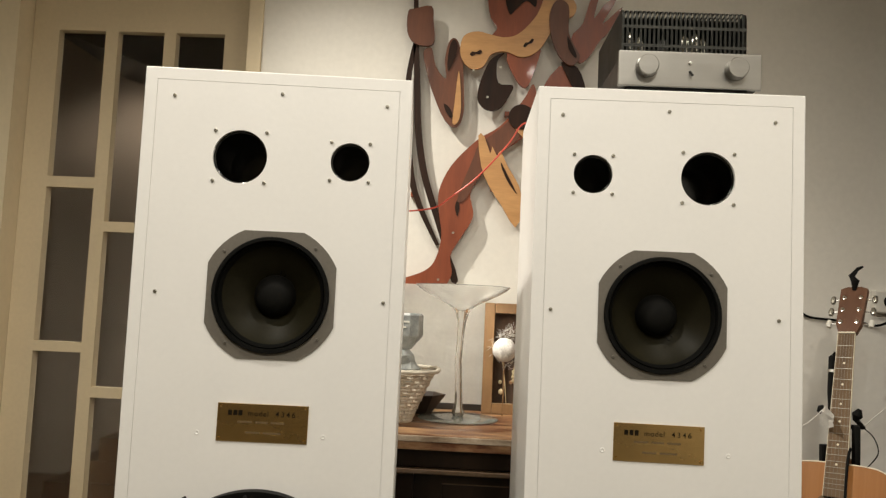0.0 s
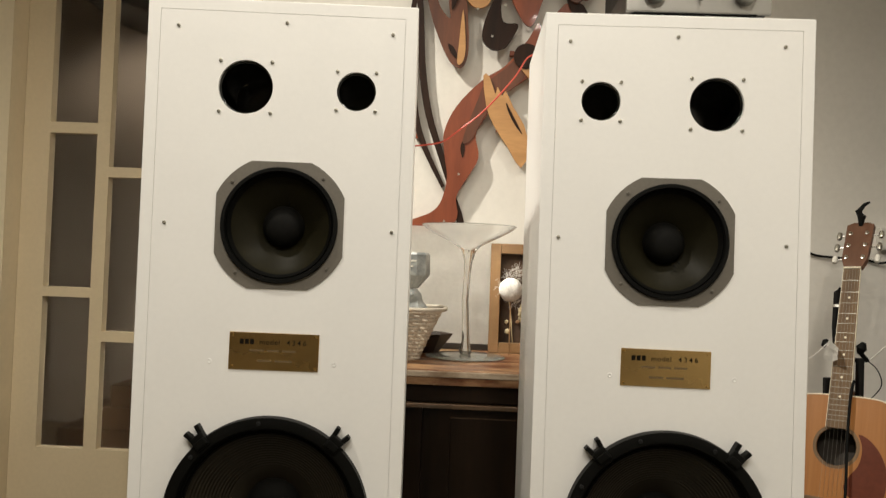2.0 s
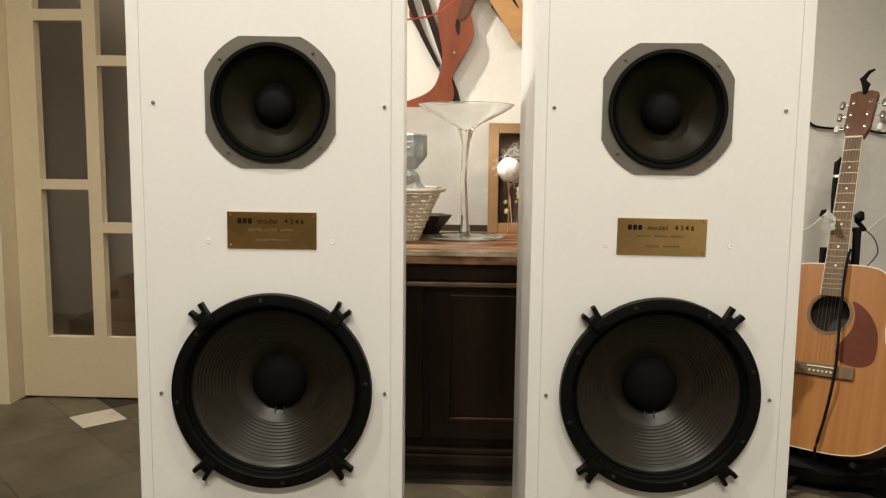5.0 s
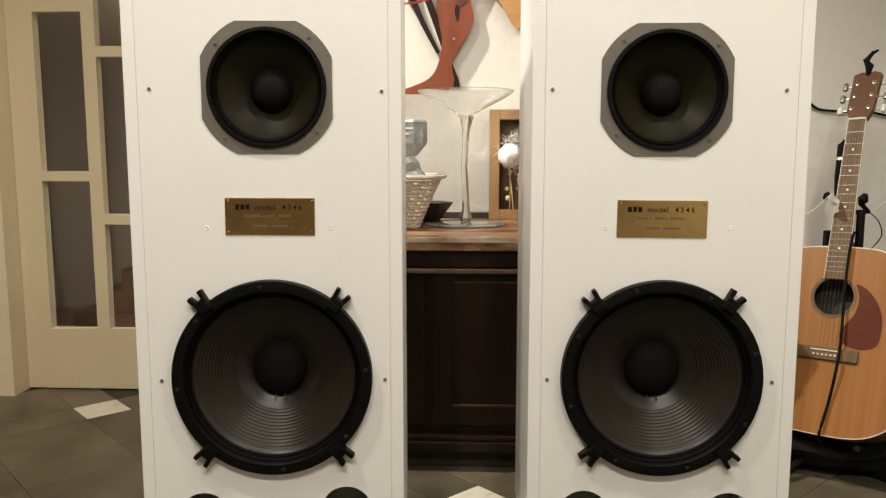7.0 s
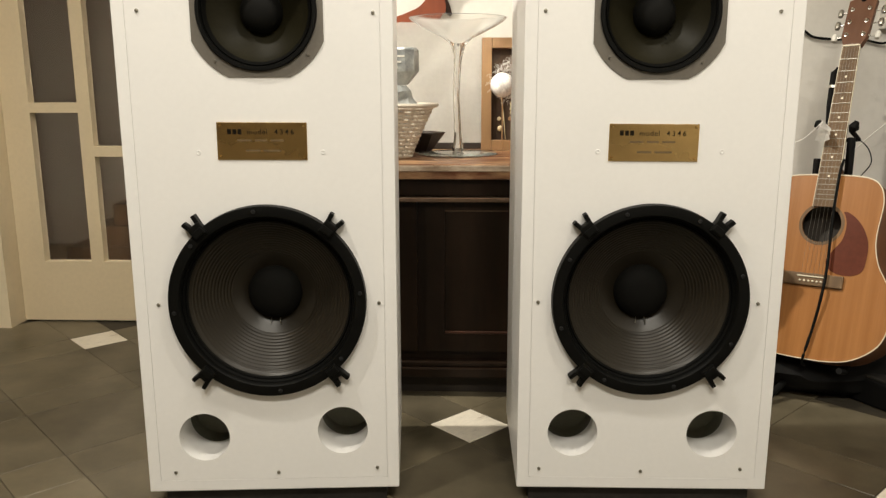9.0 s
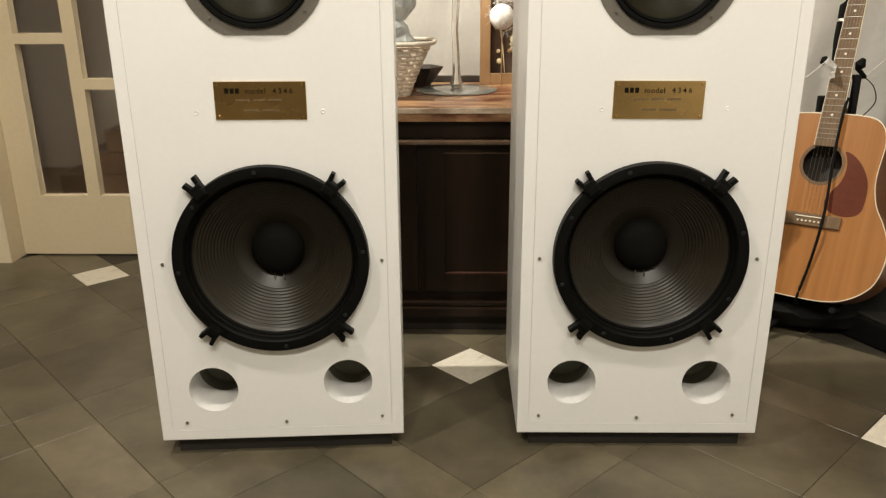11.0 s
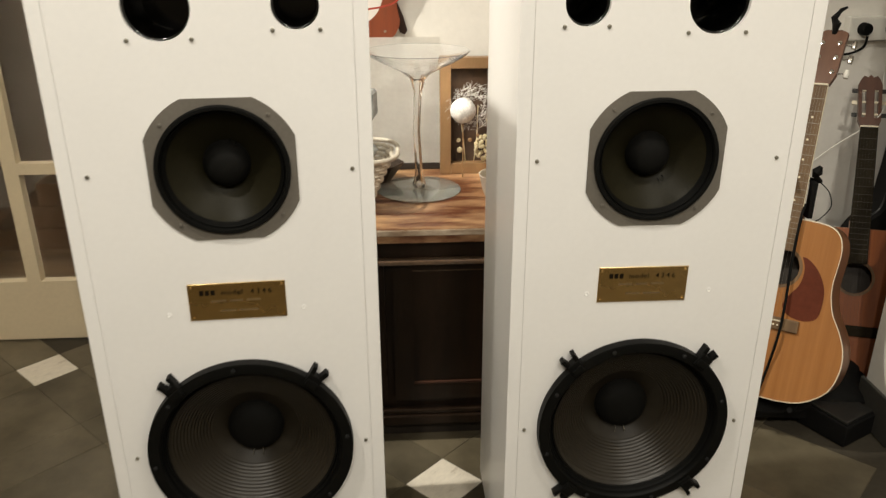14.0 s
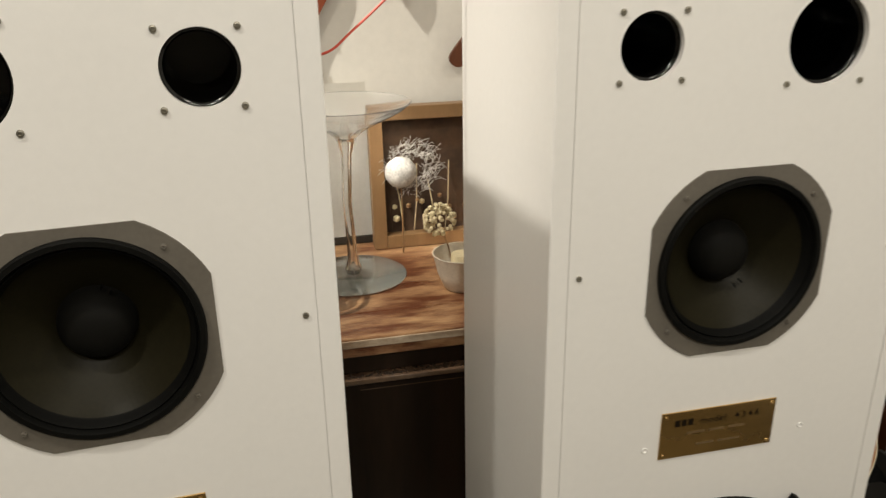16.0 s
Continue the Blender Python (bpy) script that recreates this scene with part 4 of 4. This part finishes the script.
    plate([(0.045, 1.661), (0.067, 1.658), (0.09, 1.596), (0.097, 1.623), (0.115, 1.587), (0.126, 1.608), (0.157, 1.547), (0.195, 1.487), (0.215, 1.40), (0.189, 1.333), (0.142, 1.403), (0.088, 1.483), (0.059, 1.554)], 2, 3.2, 2)
    plate([(0.13, 1.565), (0.15, 1.53), (0.185, 1.465), (0.188, 1.455), (0.16, 1.49), (0.135, 1.54)], 3, 5.1, 3, 0.0015)
    plate([(0.309, 2.17), (0.351, 2.149), (0.354, 2.054), (0.376, 2.001), (0.397, 1.96), (0.368, 1.928), (0.326, 1.958), (0.293, 2.031), (0.284, 2.116)], 1, 4, 4)
    plate([(0.350, 2.035), (0.365, 2.01), (0.385, 1.965), (0.378, 1.958), (0.355, 1.99)], 3, 5.9, 3, 0.002)
    plate([(0.365, 2.033), (0.404, 2.087), (0.432, 2.183), (0.462, 2.205), (0.444, 2.109), (0.483, 2.163), (0.524, 2.185), (0.475, 2.088), (0.545, 2.153), (0.496, 2.057), (0.467, 2.025), (0.428, 1.961), (0.391, 1.945)], 0, 3, 4)
    plate([(0.268, 1.845), (0.327, 1.931), (0.364, 1.917), (0.399, 1.886), (0.37, 1.80), (0.30, 1.79)], 0, 1, 2)
    plate([(0.333, 1.943), (0.392, 1.924), (0.423, 1.845), (0.42, 1.79), (0.39, 1.79), (0.38, 1.844)], 3, 2.2, 3)
    plate([(-0.046, 1.193), (-0.032, 1.213), (-0.005, 1.134), (-0.029, 1.129)], 3, 0.2, 2)
    plate([(0.325, 1.165), (0.35, 1.14), (0.40, 1.17), (0.47, 1.27), (0.46, 1.33), (0.42, 1.28), (0.36, 1.215)], 1, 1, 4)
    for x, z in ((0.018, 1.90), (0.115, 1.915), (0.072, 1.803), (-0.076, 1.135), (-0.03, 1.305)):
        plate(circle(x, z, 0.0045, 8), 4, 4.95, 1, 0.002)
    # spacers that hold the layers on the wall
    for x, z in ((-0.19, 2.06), (-0.06, 1.80), (0.10, 2.10), (0.16, 1.72), (-0.05, 1.30), (0.42, 2.02), (0.44, 1.27), (0.07, 1.80), (0.12, 1.45), (0.38, 1.86), (-0.16, 1.42)):
        add_box(bm, x - 0.008, x + 0.008, WALL_Y - 0.026, WALL_Y - 0.0005, z - 0.008, z + 0.008)
    ob = part("wall_sculpture", bm, mats, None)
    return tagged(ob, "abstract wall sculpture of layered red, tan and dark wood", "sculpture")


sculpture()

wire = thing("red_wire", "thin red wire slung between the loudspeakers", "cable")
part("strand", tube(spline([(-0.120, 1.77, 1.255), (-0.083, 1.78, 1.260), (-0.033, 1.78, 1.270), (0.002, 1.785, 1.296), (0.069, 1.79, 1.353), (0.139, 1.78, 1.433), (0.170, 1.76, 1.479), (0.20, 1.74, 1.481)], 6, False), 0.0021, 6), RED_WIRE, wire)


# ---- guitars ----
def guitar_frame(saddle, nut, side, size=1.05):
    """Axes of a guitar: x across, y into the body, z from saddle to nut."""
    b, n = Vector(saddle), Vector(nut)
    a = (n - b).normalized()
    s = Vector(side)
    s = (s - a * s.dot(a)).normalized()
    back = a.cross(s)
    m = (Matrix((s, back, a)).transposed() * size).to_4x4()
    m.translation = b
    return m


def guitar_outline(half):
    right = spline([(x, z) for x, z in half], 4, False)
    left = [Vector((-p.x, p.y)) for p in right[1:-1]][::-1]
    return [(p.x, p.y) for p in right + left]


def guitar(m, label, top, side, board, head, half, join, hole_z, scale, depth, steel, width0=0.043, width1=0.056, inlay=True):
    g = thing("guitar", label, "guitar", m, "guitars on stands")
    outline = guitar_outline(half)
    ring = [(x * 0.994, z * 0.994) for x, z in outline]
    part("soundboard", slab([ring, circle(0, hole_z, 0.050, 40)], -0.001, 0.0025), top, g, "")
    bm = slab([outline, [(x * 0.985, z * 0.985) for x, z in outline]], 0.0, depth)
    part("sides", bm, side, g, "")
    part("back", slab([ring], depth - 0.003, depth + 0.001), side, g)
    part("inner_shade", slab([[(x * 0.97, z * 0.97) for x, z in outline]], depth * 0.55, depth * 0.56), HALL_DARK, g)
    if steel:
        part("binding", slab([[(x * 1.001, z * 1.001) for x, z in outline], [(x * 0.990, z * 0.991) for x, z in outline]], -0.0022, 0.0016), BINDING, g, "cream edge binding")
    part("rosette", slab([circle(0, hole_z, 0.0585, 40), circle(0, hole_z, 0.0503, 40)], -0.0016, 0.0), FRETBOARD, g, "ring round the sound hole")
    end = hole_z + 0.047

    def wide(z):
        s = (scale - z) / (scale - end)
        return (width0 + (width1 - width0) * s) / 2

    part("fretboard", slab([[(-wide(end), end), (wide(end), end), (wide(scale), scale), (-wide(scale), scale)]], -0.0085, -0.0015), board, g, "dark fretboard")
    if steel:
        for sx in (-1, 1):
            part("board_binding", slab([[(sx * wide(end), end), (sx * (wide(end) + 0.0012), end), (sx * (wide(scale) + 0.0012), scale), (sx * wide(scale), scale)]], -0.0086, -0.0015), BINDING, g)
    part("neck", tube([(0, 0.018, join - 0.01), (0, 0.0145, (join + scale) / 2), (0, 0.013, scale + 0.01)], [0.0225, 0.019, 0.0175], 16), side, g)
    part("heel", box(-0.018, 0.018, 0.004, depth * 0.75, join - 0.004, join + 0.028, 0.006), side, g)
    for k in range(1, 20 if steel else 18):
        z = scale * 2 ** (-k / 12)
        if z > end + 0.004:
            part("fret", box(-wide(z), wide(z), -0.0096, -0.0084, z - 0.0006, z + 0.0006), STEEL if steel else DARK_FRET, g)
    if inlay:
        for k in (3, 5, 7, 9, 12, 15):
            z = scale * (2 ** (-(k - 1) / 12) + 2 ** (-k / 12)) / 2
            part("inlay", revolve([(0, -0.0088), (0.0032, -0.0088), (0.0034, -0.0084)], 10), BINDING, g, "", pose(0, 0, z))
    part("nut", box(-wide(scale) - 0.001, wide(scale) + 0.001, -0.011, -0.001, scale, scale + 0.005, 0.001, 1), BINDING, g, "cream nut")
    hw, hl = (0.036, 0.155) if steel else (0.035, 0.175)
    tilt = pose(0, -0.003, scale + 0.004, -13)
    if steel:
        shape = [(-0.023, 0.0), (0.023, 0.0), (hw * 0.93, 0.030), (hw, hl - 0.004), (hw * 0.5, hl + 0.004), (0, hl + 0.002), (-hw * 0.5, hl + 0.004), (-hw, hl - 0.004), (-hw * 0.93, 0.030)]
        loops = [shape]
    else:
        shape = [(-0.026, 0.0), (0.026, 0.0), (hw * 0.95, 0.02), (hw, hl - 0.03), (hw * 0.8, hl - 0.012), (hw * 0.55, hl), (hw * 0.25, hl - 0.006), (0, hl + 0.004), (-hw * 0.25, hl - 0.006), (-hw * 0.55, hl), (-hw * 0.8, hl - 0.012), (-hw, hl - 0.03), (-hw * 0.95, 0.02)]
        loops = [shape] + [[(sx * 0.018 - 0.006, 0.03), (sx * 0.018 + 0.006, 0.03), (sx * 0.018 + 0.006, 0.125), (sx * 0.018 - 0.006, 0.125)] for sx in (-1, 1)]
    hd = part("headstock", slab(loops, -0.002, 0.014), head, g, "slotted headstock" if not steel else "brown headstock", tilt)
    for sx in (-1, 1):
        for k in range(3):
            z = 0.036 + 0.042 * k
            if steel:
                part("tuner_post", revolve([(0, -0.010), (0.003, -0.010), (0.0032, -0.004), (0.0058, -0.0035), (0.006, -0.001)], 14), CHROME, hd, "", pose(sx * 0.022, 0, z))
                part("tuner_knob", revolve([(0, -0.012), (0.006, -0.011), (0.0082, 0), (0.006, 0.011), (0, 0.012)], 12, None, "z"), (STEEL if sx < 0 else CHROME) if k else WHITE_PLASTIC, hd, "", pose(sx * 0.056, 0.010, z), True)
                part("tuner_shaft", tube([(sx * 0.030, 0.010, z), (sx * 0.050, 0.010, z)], 0.0022, 8), CHROME, hd)
            else:
                part("tuner_roller", tube([(sx * 0.011, 0.005, z + 0.006), (sx * 0.026, 0.005, z + 0.006)], 0.0042, 10), BINDING, hd)
                part("tuner_knob", box(sx * 0.043 - 0.008, sx * 0.043 + 0.008, 0.010, 0.016, z, z + 0.014, 0.002), BINDING if k == 1 else GREY_PLASTIC, hd)
    bw = 0.080 if steel else 0.095
    br = part("bridge", box(-bw, bw, -0.010, -0.0012, -0.022, 0.012, 0.003), FRETBOARD if steel else EBONY, g, "dark wooden bridge")
    if steel:
        part("saddle", box(-0.036, 0.036, -0.013, -0.0095, 0.001, 0.0045, 0.0008, 1), BINDING, br)
        for k in range(6):
            part("bridge_pin", revolve([(0, -0.0145), (0.0026, -0.0135), (0.0028, -0.0095)], 10), BINDING, br, "", pose(-0.027 + 0.0108 * k, 0, -0.0095))
        guard = spline([(0.053, 0.187), (0.074, 0.180), (0.102, 0.152), (0.122, 0.110), (0.125, 0.065), (0.118, 0.030), (0.090, 0.016), (0.055, 0.019), (0.034, 0.032), (0.027, 0.052), (0.040, 0.080), (0.056, 0.104), (0.063, 0.130), (0.063, 0.155), (0.058, 0.174)], 4)
        part("pickguard", slab([[(p.x, p.y) for p in guard]], -0.0021, -0.0009), GUARD, g, "dark red teardrop pickguard")
    for k in range(6):
        x0, x1 = -0.027 + 0.0108 * k, (-0.5 + k / 5) * width0 * 0.84
        part("string", tube([(x0, -0.0125, 0.002), (x1, -0.0115, scale + 0.002)], 0.00024, 4), STEEL if steel else GREY_PLASTIC, g)
    return g


DREAD = [(0, -0.218), (0.07, -0.2155), (0.13, -0.200), (0.183, -0.156), (0.202, -0.095), (0.199, -0.040), (0.180, 0.008), (0.156, 0.050), (0.143, 0.095), (0.140, 0.135), (0.143, 0.180), (0.144, 0.220), (0.134, 0.257), (0.108, 0.280), (0.060, 0.2875), (0, 0.288)]
steel_m = guitar_frame((1.0453, 2.0448, 0.3573), (1.181, 2.2407, 0.9992), (0.7426, -0.6681, 0.0468))
guitar(steel_m, "steel-string acoustic guitar with orange spruce top and dark red pickguard", SPRUCE, GTR_SIDE, FRETBOARD, HEAD_WOOD, DREAD, 0.288, 0.150, 0.652, 0.108, True)
CLASSIC = [(0, -0.165), (0.07, -0.161), (0.13, -0.140), (0.170, -0.095), (0.183, -0.035), (0.172, 0.025), (0.145, 0.075), (0.122, 0.125), (0.118, 0.165), (0.130, 0.215), (0.140, 0.255), (0.132, 0.295), (0.100, 0.320), (0.050, 0.3245), (0, 0.325)]
classic_m = guitar_frame((1.412, 2.215, 0.221), (1.485, 2.450, 0.815), (1, -0.34, 0.05), 1.0)
guitar(classic_m, "classical guitar with reddish brown top and slotted head", CEDAR, GTR_SIDE, EBONY, CLASSIC_HEAD, CLASSIC, 0.325, 0.165, 0.650, 0.098, False, 0.052, 0.062, False)


def on_guitar(m, x, y, z):
    return m @ Vector((x, y, z))


# strap over the steel-string guitar
strap = thing("guitar_cable", "black cable hanging over the guitar front", "cable")
part("cord", tube(spline([on_guitar(steel_m, *p) for p in ((0.030, -0.004, 0.330), (0.029, -0.014, 0.285), (0.030, -0.016, 0.19), (0.034, -0.015, 0.10), (0.038, -0.0165, 0.02), (0.036, -0.0175, -0.05), (0.026, -0.010, -0.13), (0.013, -0.0095, -0.2185), (0.010, 0.02, -0.234))], 6, False), 0.0040, 8), RUBBER, strap)
clip = thing("clip_tuner", "black clip tuner on the guitar head", "tuner")
part("clip_body", tube([on_guitar(steel_m, *p) for p in ((0.0, 0.030, 0.800), (0.004, 0.020, 0.825), (-0.004, 0.012, 0.838), (0.010, 0.016, 0.862), (0.022, 0.02, 0.870))], [0.006, 0.012, 0.010, 0.006, 0.003], 8), NYLON, clip)


def guitar_stand():
    s = thing("guitar_stand", "black tubular guitar stand with padded neck yoke", "guitar stand")
    g = lambda x, y, z: tuple(on_guitar(steel_m, x, y, z))
    top, low = g(-0.02, 0.055, 0.545), g(-0.005, 0.150, -0.10)
    foot = (low[0], low[1] + 0.02, 0.085)
    part("upright", tube([g(-0.040, 0.040, 0.612), g(-0.047, 0.042, 0.598), g(-0.046, 0.050, 0.50), low, foot], [0.006, 0.0125, 0.0125, 0.0125, 0.0125], 10), NYLON, s, "black steel tube")
    part("collar", tube([g(-0.0468, 0.044, 0.560), g(-0.0466, 0.045, 0.552)], 0.0150, 10), CHROME, s)
    part("yoke_bar", tube([g(-0.043, 0.0, 0.415), g(-0.045, 0.038, 0.405), g(0.0, 0.045, 0.40), g(0.045, 0.038, 0.40), g(0.037, -0.005, 0.41)], 0.007, 8), NYLON, s)
    for p, q in ((g(-0.044, -0.004, 0.415), g(-0.050, -0.016, 0.438)), (g(0.036, -0.004, 0.405), g(0.050, -0.014, 0.434))):
        part("pad", tube([p, tuple((Vector(p) + Vector(q)) / 2), q], [0.006, 0.015, 0.006], 12), RUBBER, s, "black foam pad")
    part("bracket", box(-0.008, 0.008, -0.012, 0.012, -0.055, 0.055, 0.004), NYLON, s, "", Matrix.Translation(g(0.036, 0.02, 0.345)))
    part("bracket", box(-0.014, 0.014, -0.012, 0.012, -0.03, 0.03, 0.004), NYLON, s, "", Matrix.Translation(g(-0.046, 0.04, 0.315)))
    for k, (dx, dy) in enumerate(((-0.20, -0.16), (0.23, -0.06), (0.02, 0.24))):
        end = (foot[0] + dx, foot[1] + dy, 0.014)
        leg = part("leg", tube([foot, (foot[0] + dx * 0.5, foot[1] + dy * 0.5, 0.060), end], 0.0095, 10), NYLON, s)
        part("rubber_foot", tube([end, (end[0] + dx * 0.1, end[1] + dy * 0.1, 0.014)], 0.0135, 10), RUBBER, leg)
    for sx in (-1, 1):
        part("cradle_arm", tube([low, g(sx * 0.09, 0.135, -0.205), g(sx * 0.10, 0.06, -0.230), g(sx * 0.10, 0.012, -0.232)], 0.0085, 8), NYLON, s)
    return s


guitar_stand()

cloth = thing("paper_tag", "crumpled white paper tag tied to the guitar neck", "tag")
bm = bmesh.new()
rows = []
for j in range(7):
    row = []
    for i in range(5):
        u, v = i / 4, j / 6
        row.append(bm.verts.new(on_guitar(steel_m, -0.033 + 0.040 * u * (0.55 + v * 0.45) - 0.010 * v, -0.032 - 0.010 * math.sin(5 * u + 3 * v) - 0.010 * noise.noise((u * 5, v * 5, 1)), 0.434 - 0.060 * v - 0.022 * u * (1 - v))))
    rows.append(row)
for j in range(6):
    for i in range(4):
        bm.faces.new((rows[j][i], rows[j][i + 1], rows[j + 1][i + 1], rows[j + 1][i]))
bmesh.ops.solidify(bm, geom=bm.faces[:], thickness=0.0012)
part("paper", bm, CLOTH, cloth, "", None, True)
part("string", tube(spline([on_guitar(steel_m, -0.036, -0.034, 0.422), on_guitar(steel_m, -0.085, -0.03, 0.375), on_guitar(steel_m, -0.15, -0.06, 0.352), on_guitar(steel_m, -0.22, -0.06, 0.350)], 5, False), 0.0014, 5), CLOTH, cloth)
lead = thing("black_lead", "thin black lead looped behind the guitar neck", "cable")
part("cord", tube(spline([on_guitar(steel_m, 0.05, 0.02, 0.395), on_guitar(steel_m, 0.075, 0.03, 0.372), on_guitar(steel_m, 0.085, 0.04, 0.335), on_guitar(steel_m, 0.066, 0.04, 0.300), on_guitar(steel_m, 0.055, 0.03, 0.288)], 6, False), 0.0016, 6), RUBBER, lead)

# wall cable that runs behind the guitar head to the sockets
plug_lead = thing("mains_cable", "black mains cable along the white wall", "cable")
part("cord", tube(spline([(1.150, WALL_Y - 0.012, 1.085), (1.19, WALL_Y - 0.010, 1.070), (1.225, WALL_Y - 0.010, 1.050), (1.31, WALL_Y - 0.010, 1.043), (1.38, WALL_Y - 0.010, 1.043), (1.45, WALL_Y - 0.014, 1.030), (1.484, WALL_Y - 0.05, 1.055), (1.487, WALL_Y - 0.060, 1.092)], 6, False), 0.0042, 8), RUBBER, plug_lead)


def sockets():
    s = thing("wall_socket", "double white wall socket with black plugs", "socket", pose(1.535, WALL_Y, 1.113))
    part("plate", box(-0.10, 0.10, -0.032, -0.0005, -0.038, 0.038, 0.006), WHITE_PLASTIC, s)
    for x in (-0.050, 0.045):
        part("plug", revolve([(0, -0.062), (0.015, -0.062), (0.019, -0.056), (0.0205, -0.034), (0.0205, -0.030)], 20), RUBBER, s, "round black plug", pose(x, 0, 0.0), True)
    return s


sockets()
white_lead = thing("white_cable", "thin white cable hanging down the wall", "cable")
part("cord", tube(spline([(1.60, WALL_Y - 0.010, 1.07), (1.59, WALL_Y - 0.03, 0.95), (1.52, WALL_Y - 0.16, 0.86), (1.40, WALL_Y - 0.12, 0.74), (1.30, WALL_Y - 0.05, 0.60)], 6, False), 0.0022, 6), WHITE_PLASTIC, white_lead)


def gig_bag():
    b = thing("gig_bag", "black padded gig bag leaning in the alcove", "gig bag", pose(1.60, 2.44, 0.004, -6, 7, -6))
    half = [(0, 0.0), (0.12, 0.004), (0.18, 0.05), (0.195, 0.16), (0.165, 0.30), (0.155, 0.40), (0.12, 0.48), (0.075, 0.53), (0.066, 0.64), (0.066, 0.78), (0.055, 0.84), (0, 0.86)]
    outline = guitar_outline(half)
    bm = slab([outline], -0.060, 0.060)
    part("shell", bm, NYLON, b, "black nylon shell")
    part("zip", tube([(x * 1.005, -0.03, z) for x, z in outline] + [(outline[0][0], -0.03, outline[0][1])], 0.004, 6), GREY_PLASTIC, b)
    part("pocket", slab([[(x * 0.72, 0.07 + z * 0.42) for x, z in outline]], -0.078, -0.058), NYLON, b)
    part("handle", tube([(0.066, -0.01, 0.60), (0.095, -0.01, 0.64), (0.095, -0.01, 0.70), (0.066, -0.01, 0.74)], 0.008, 8), NYLON, b)
    return b


gig_bag()


def soft_bag():
    b = thing("black_bag", "limp black bag lying under the guitars", "bag", pose(1.16, 2.20, 0.0))
    bm = bmesh.new()
    bmesh.ops.create_icosphere(bm, subdivisions=4, radius=1.0)
    for v in bm.verts:
        n = 1 + 0.16 * noise.noise(v.co * 1.7) + 0.07 * noise.noise(v.co * 4.5)
        v.co = Vector((v.co.x * 0.34 * n, v.co.y * 0.20 * n, max(0.0, v.co.z * 0.095 * n + 0.07)))
    part("shell", bm, NYLON, b, "", None, True)
    return b


soft_bag()
pedal = thing("foot_pedal", "black foot pedal with a sloping grey top", "pedal", pose(1.275, 2.03, 0.0, 0, 0, 28))
bm = box(-0.075, 0.075, -0.11, 0.11, 0.0, 0.075, 0.006)
for v in bm.verts:
    if v.co.z > 0.05:
        v.co.z += 0.16 * (v.co.y) * 0.35
part("housing", bm, NYLON, pedal)
bm = box(-0.066, 0.066, -0.100, 0.100, 0.0755, 0.083, 0.003)
for v in bm.verts:
    v.co.z += 0.16 * (v.co.y) * 0.35
part("treadle", bm, GREY_PLASTIC, pedal, "grey sloping treadle")


# ---- floor: slate slabs, strips and small squares laid on the diagonal ----
floor = structure("floor", box(-3.2, 2.2, -4.8, WALL_Y + 0.2, -0.06, -0.0025), GROUT, "dark slate floor laid diagonally with cream tile inserts", "floor")
PU, PV, SMALL, JOINT = 0.466, 0.477, 0.151, 0.0008
U0, V0 = 1.268, 1.153
CREAM_CELLS = {(0, 0), (-1, 3), (1, -2)}


def tile_bm(du, dv, dip=0.0):
    bm = box(JOINT, du - JOINT, JOINT, dv - JOINT, -0.012, 0.0 - dip)
    top = [e for e in bm.edges if all(v.co.z > -0.006 for v in e.verts)]
    bmesh.ops.bevel(bm, geom=top, offset=0.0012, segments=1, affect="EDGES")
    return bm


kinds = (("slab", SMALL, SMALL, PU - SMALL, PV - SMALL), ("strip", SMALL, 0.0, PU - SMALL, SMALL), ("strip", 0.0, SMALL, SMALL, PV - SMALL), ("square", 0.0, 0.0, SMALL, SMALL))
base = {}
rest = bmesh.new()
turn = pose(0, 0, 0, 0, 0, 45)
rnd = random.Random(3)
tints = [two_tone("slate_tint", tuple(c * k for c in (0.056, 0.046, 0.027)), tuple(c * k for c in (0.160, 0.134, 0.088)), 2.4, r, 0.3, (0.34, 0.68), (1, 1, 1), 14, 0.0, True) for k, r in ((0.86, 0.44), (1.0, 0.40), (1.18, 0.36))]
for i in range(-13, 8):
    for j in range(-13, 9):
        for k, (nm, ou, ov, du, dv) in enumerate(kinds):
            u, v = U0 + i * PU + ou, V0 + j * PV + ov
            cu, cv = u + du / 2, v + dv / 2
            x, y = (cu - cv) / math.sqrt(2), (cu + cv) / math.sqrt(2)
            inside = -2.9 < x < 2.05 and -4.3 < y < 2.58 and not (x > RIGHT_X - 0.16 and y < 2.25) or (LEFT_X < x < -0.95 and 2.45 < y < 2.70)
            if not inside:
                continue
            near = y > 0.95 and -2.0 < x < 1.5
            cream = k == 3 and (i, j) in CREAM_CELLS
            shade = 3 if cream else rnd.choice((0, 1, 1, 2))
            if (i, j, k) == (-1, 0, 0):
                shade = 2
            drop = rnd.uniform(0, 0.0008)
            if near:
                key = (k, shade)
                m = turn @ pose(u, v, -drop)
                if key in base:
                    again(base[key], m, floor)
                else:
                    base[key] = part("tile" if cream else nm, tile_bm(du, dv), MARBLE if cream else tints[shade], floor, "cream travertine insert" if cream else "", m)
            else:
                q = turn @ pose(u, v, 0)
                r = bmesh.ops.create_cube(rest, size=1.0)
                for vert in r["verts"]:
                    vert.co = q @ Vector(((vert.co.x + 0.5) * (du - 2 * JOINT) + JOINT, (vert.co.y + 0.5) * (dv - 2 * JOINT) + JOINT, vert.co.z * 0.012 - 0.006 - drop))
tagged(part("slate_paving", rest, tints[1], floor, "remaining slate slabs"), "", "", "", "stuff")
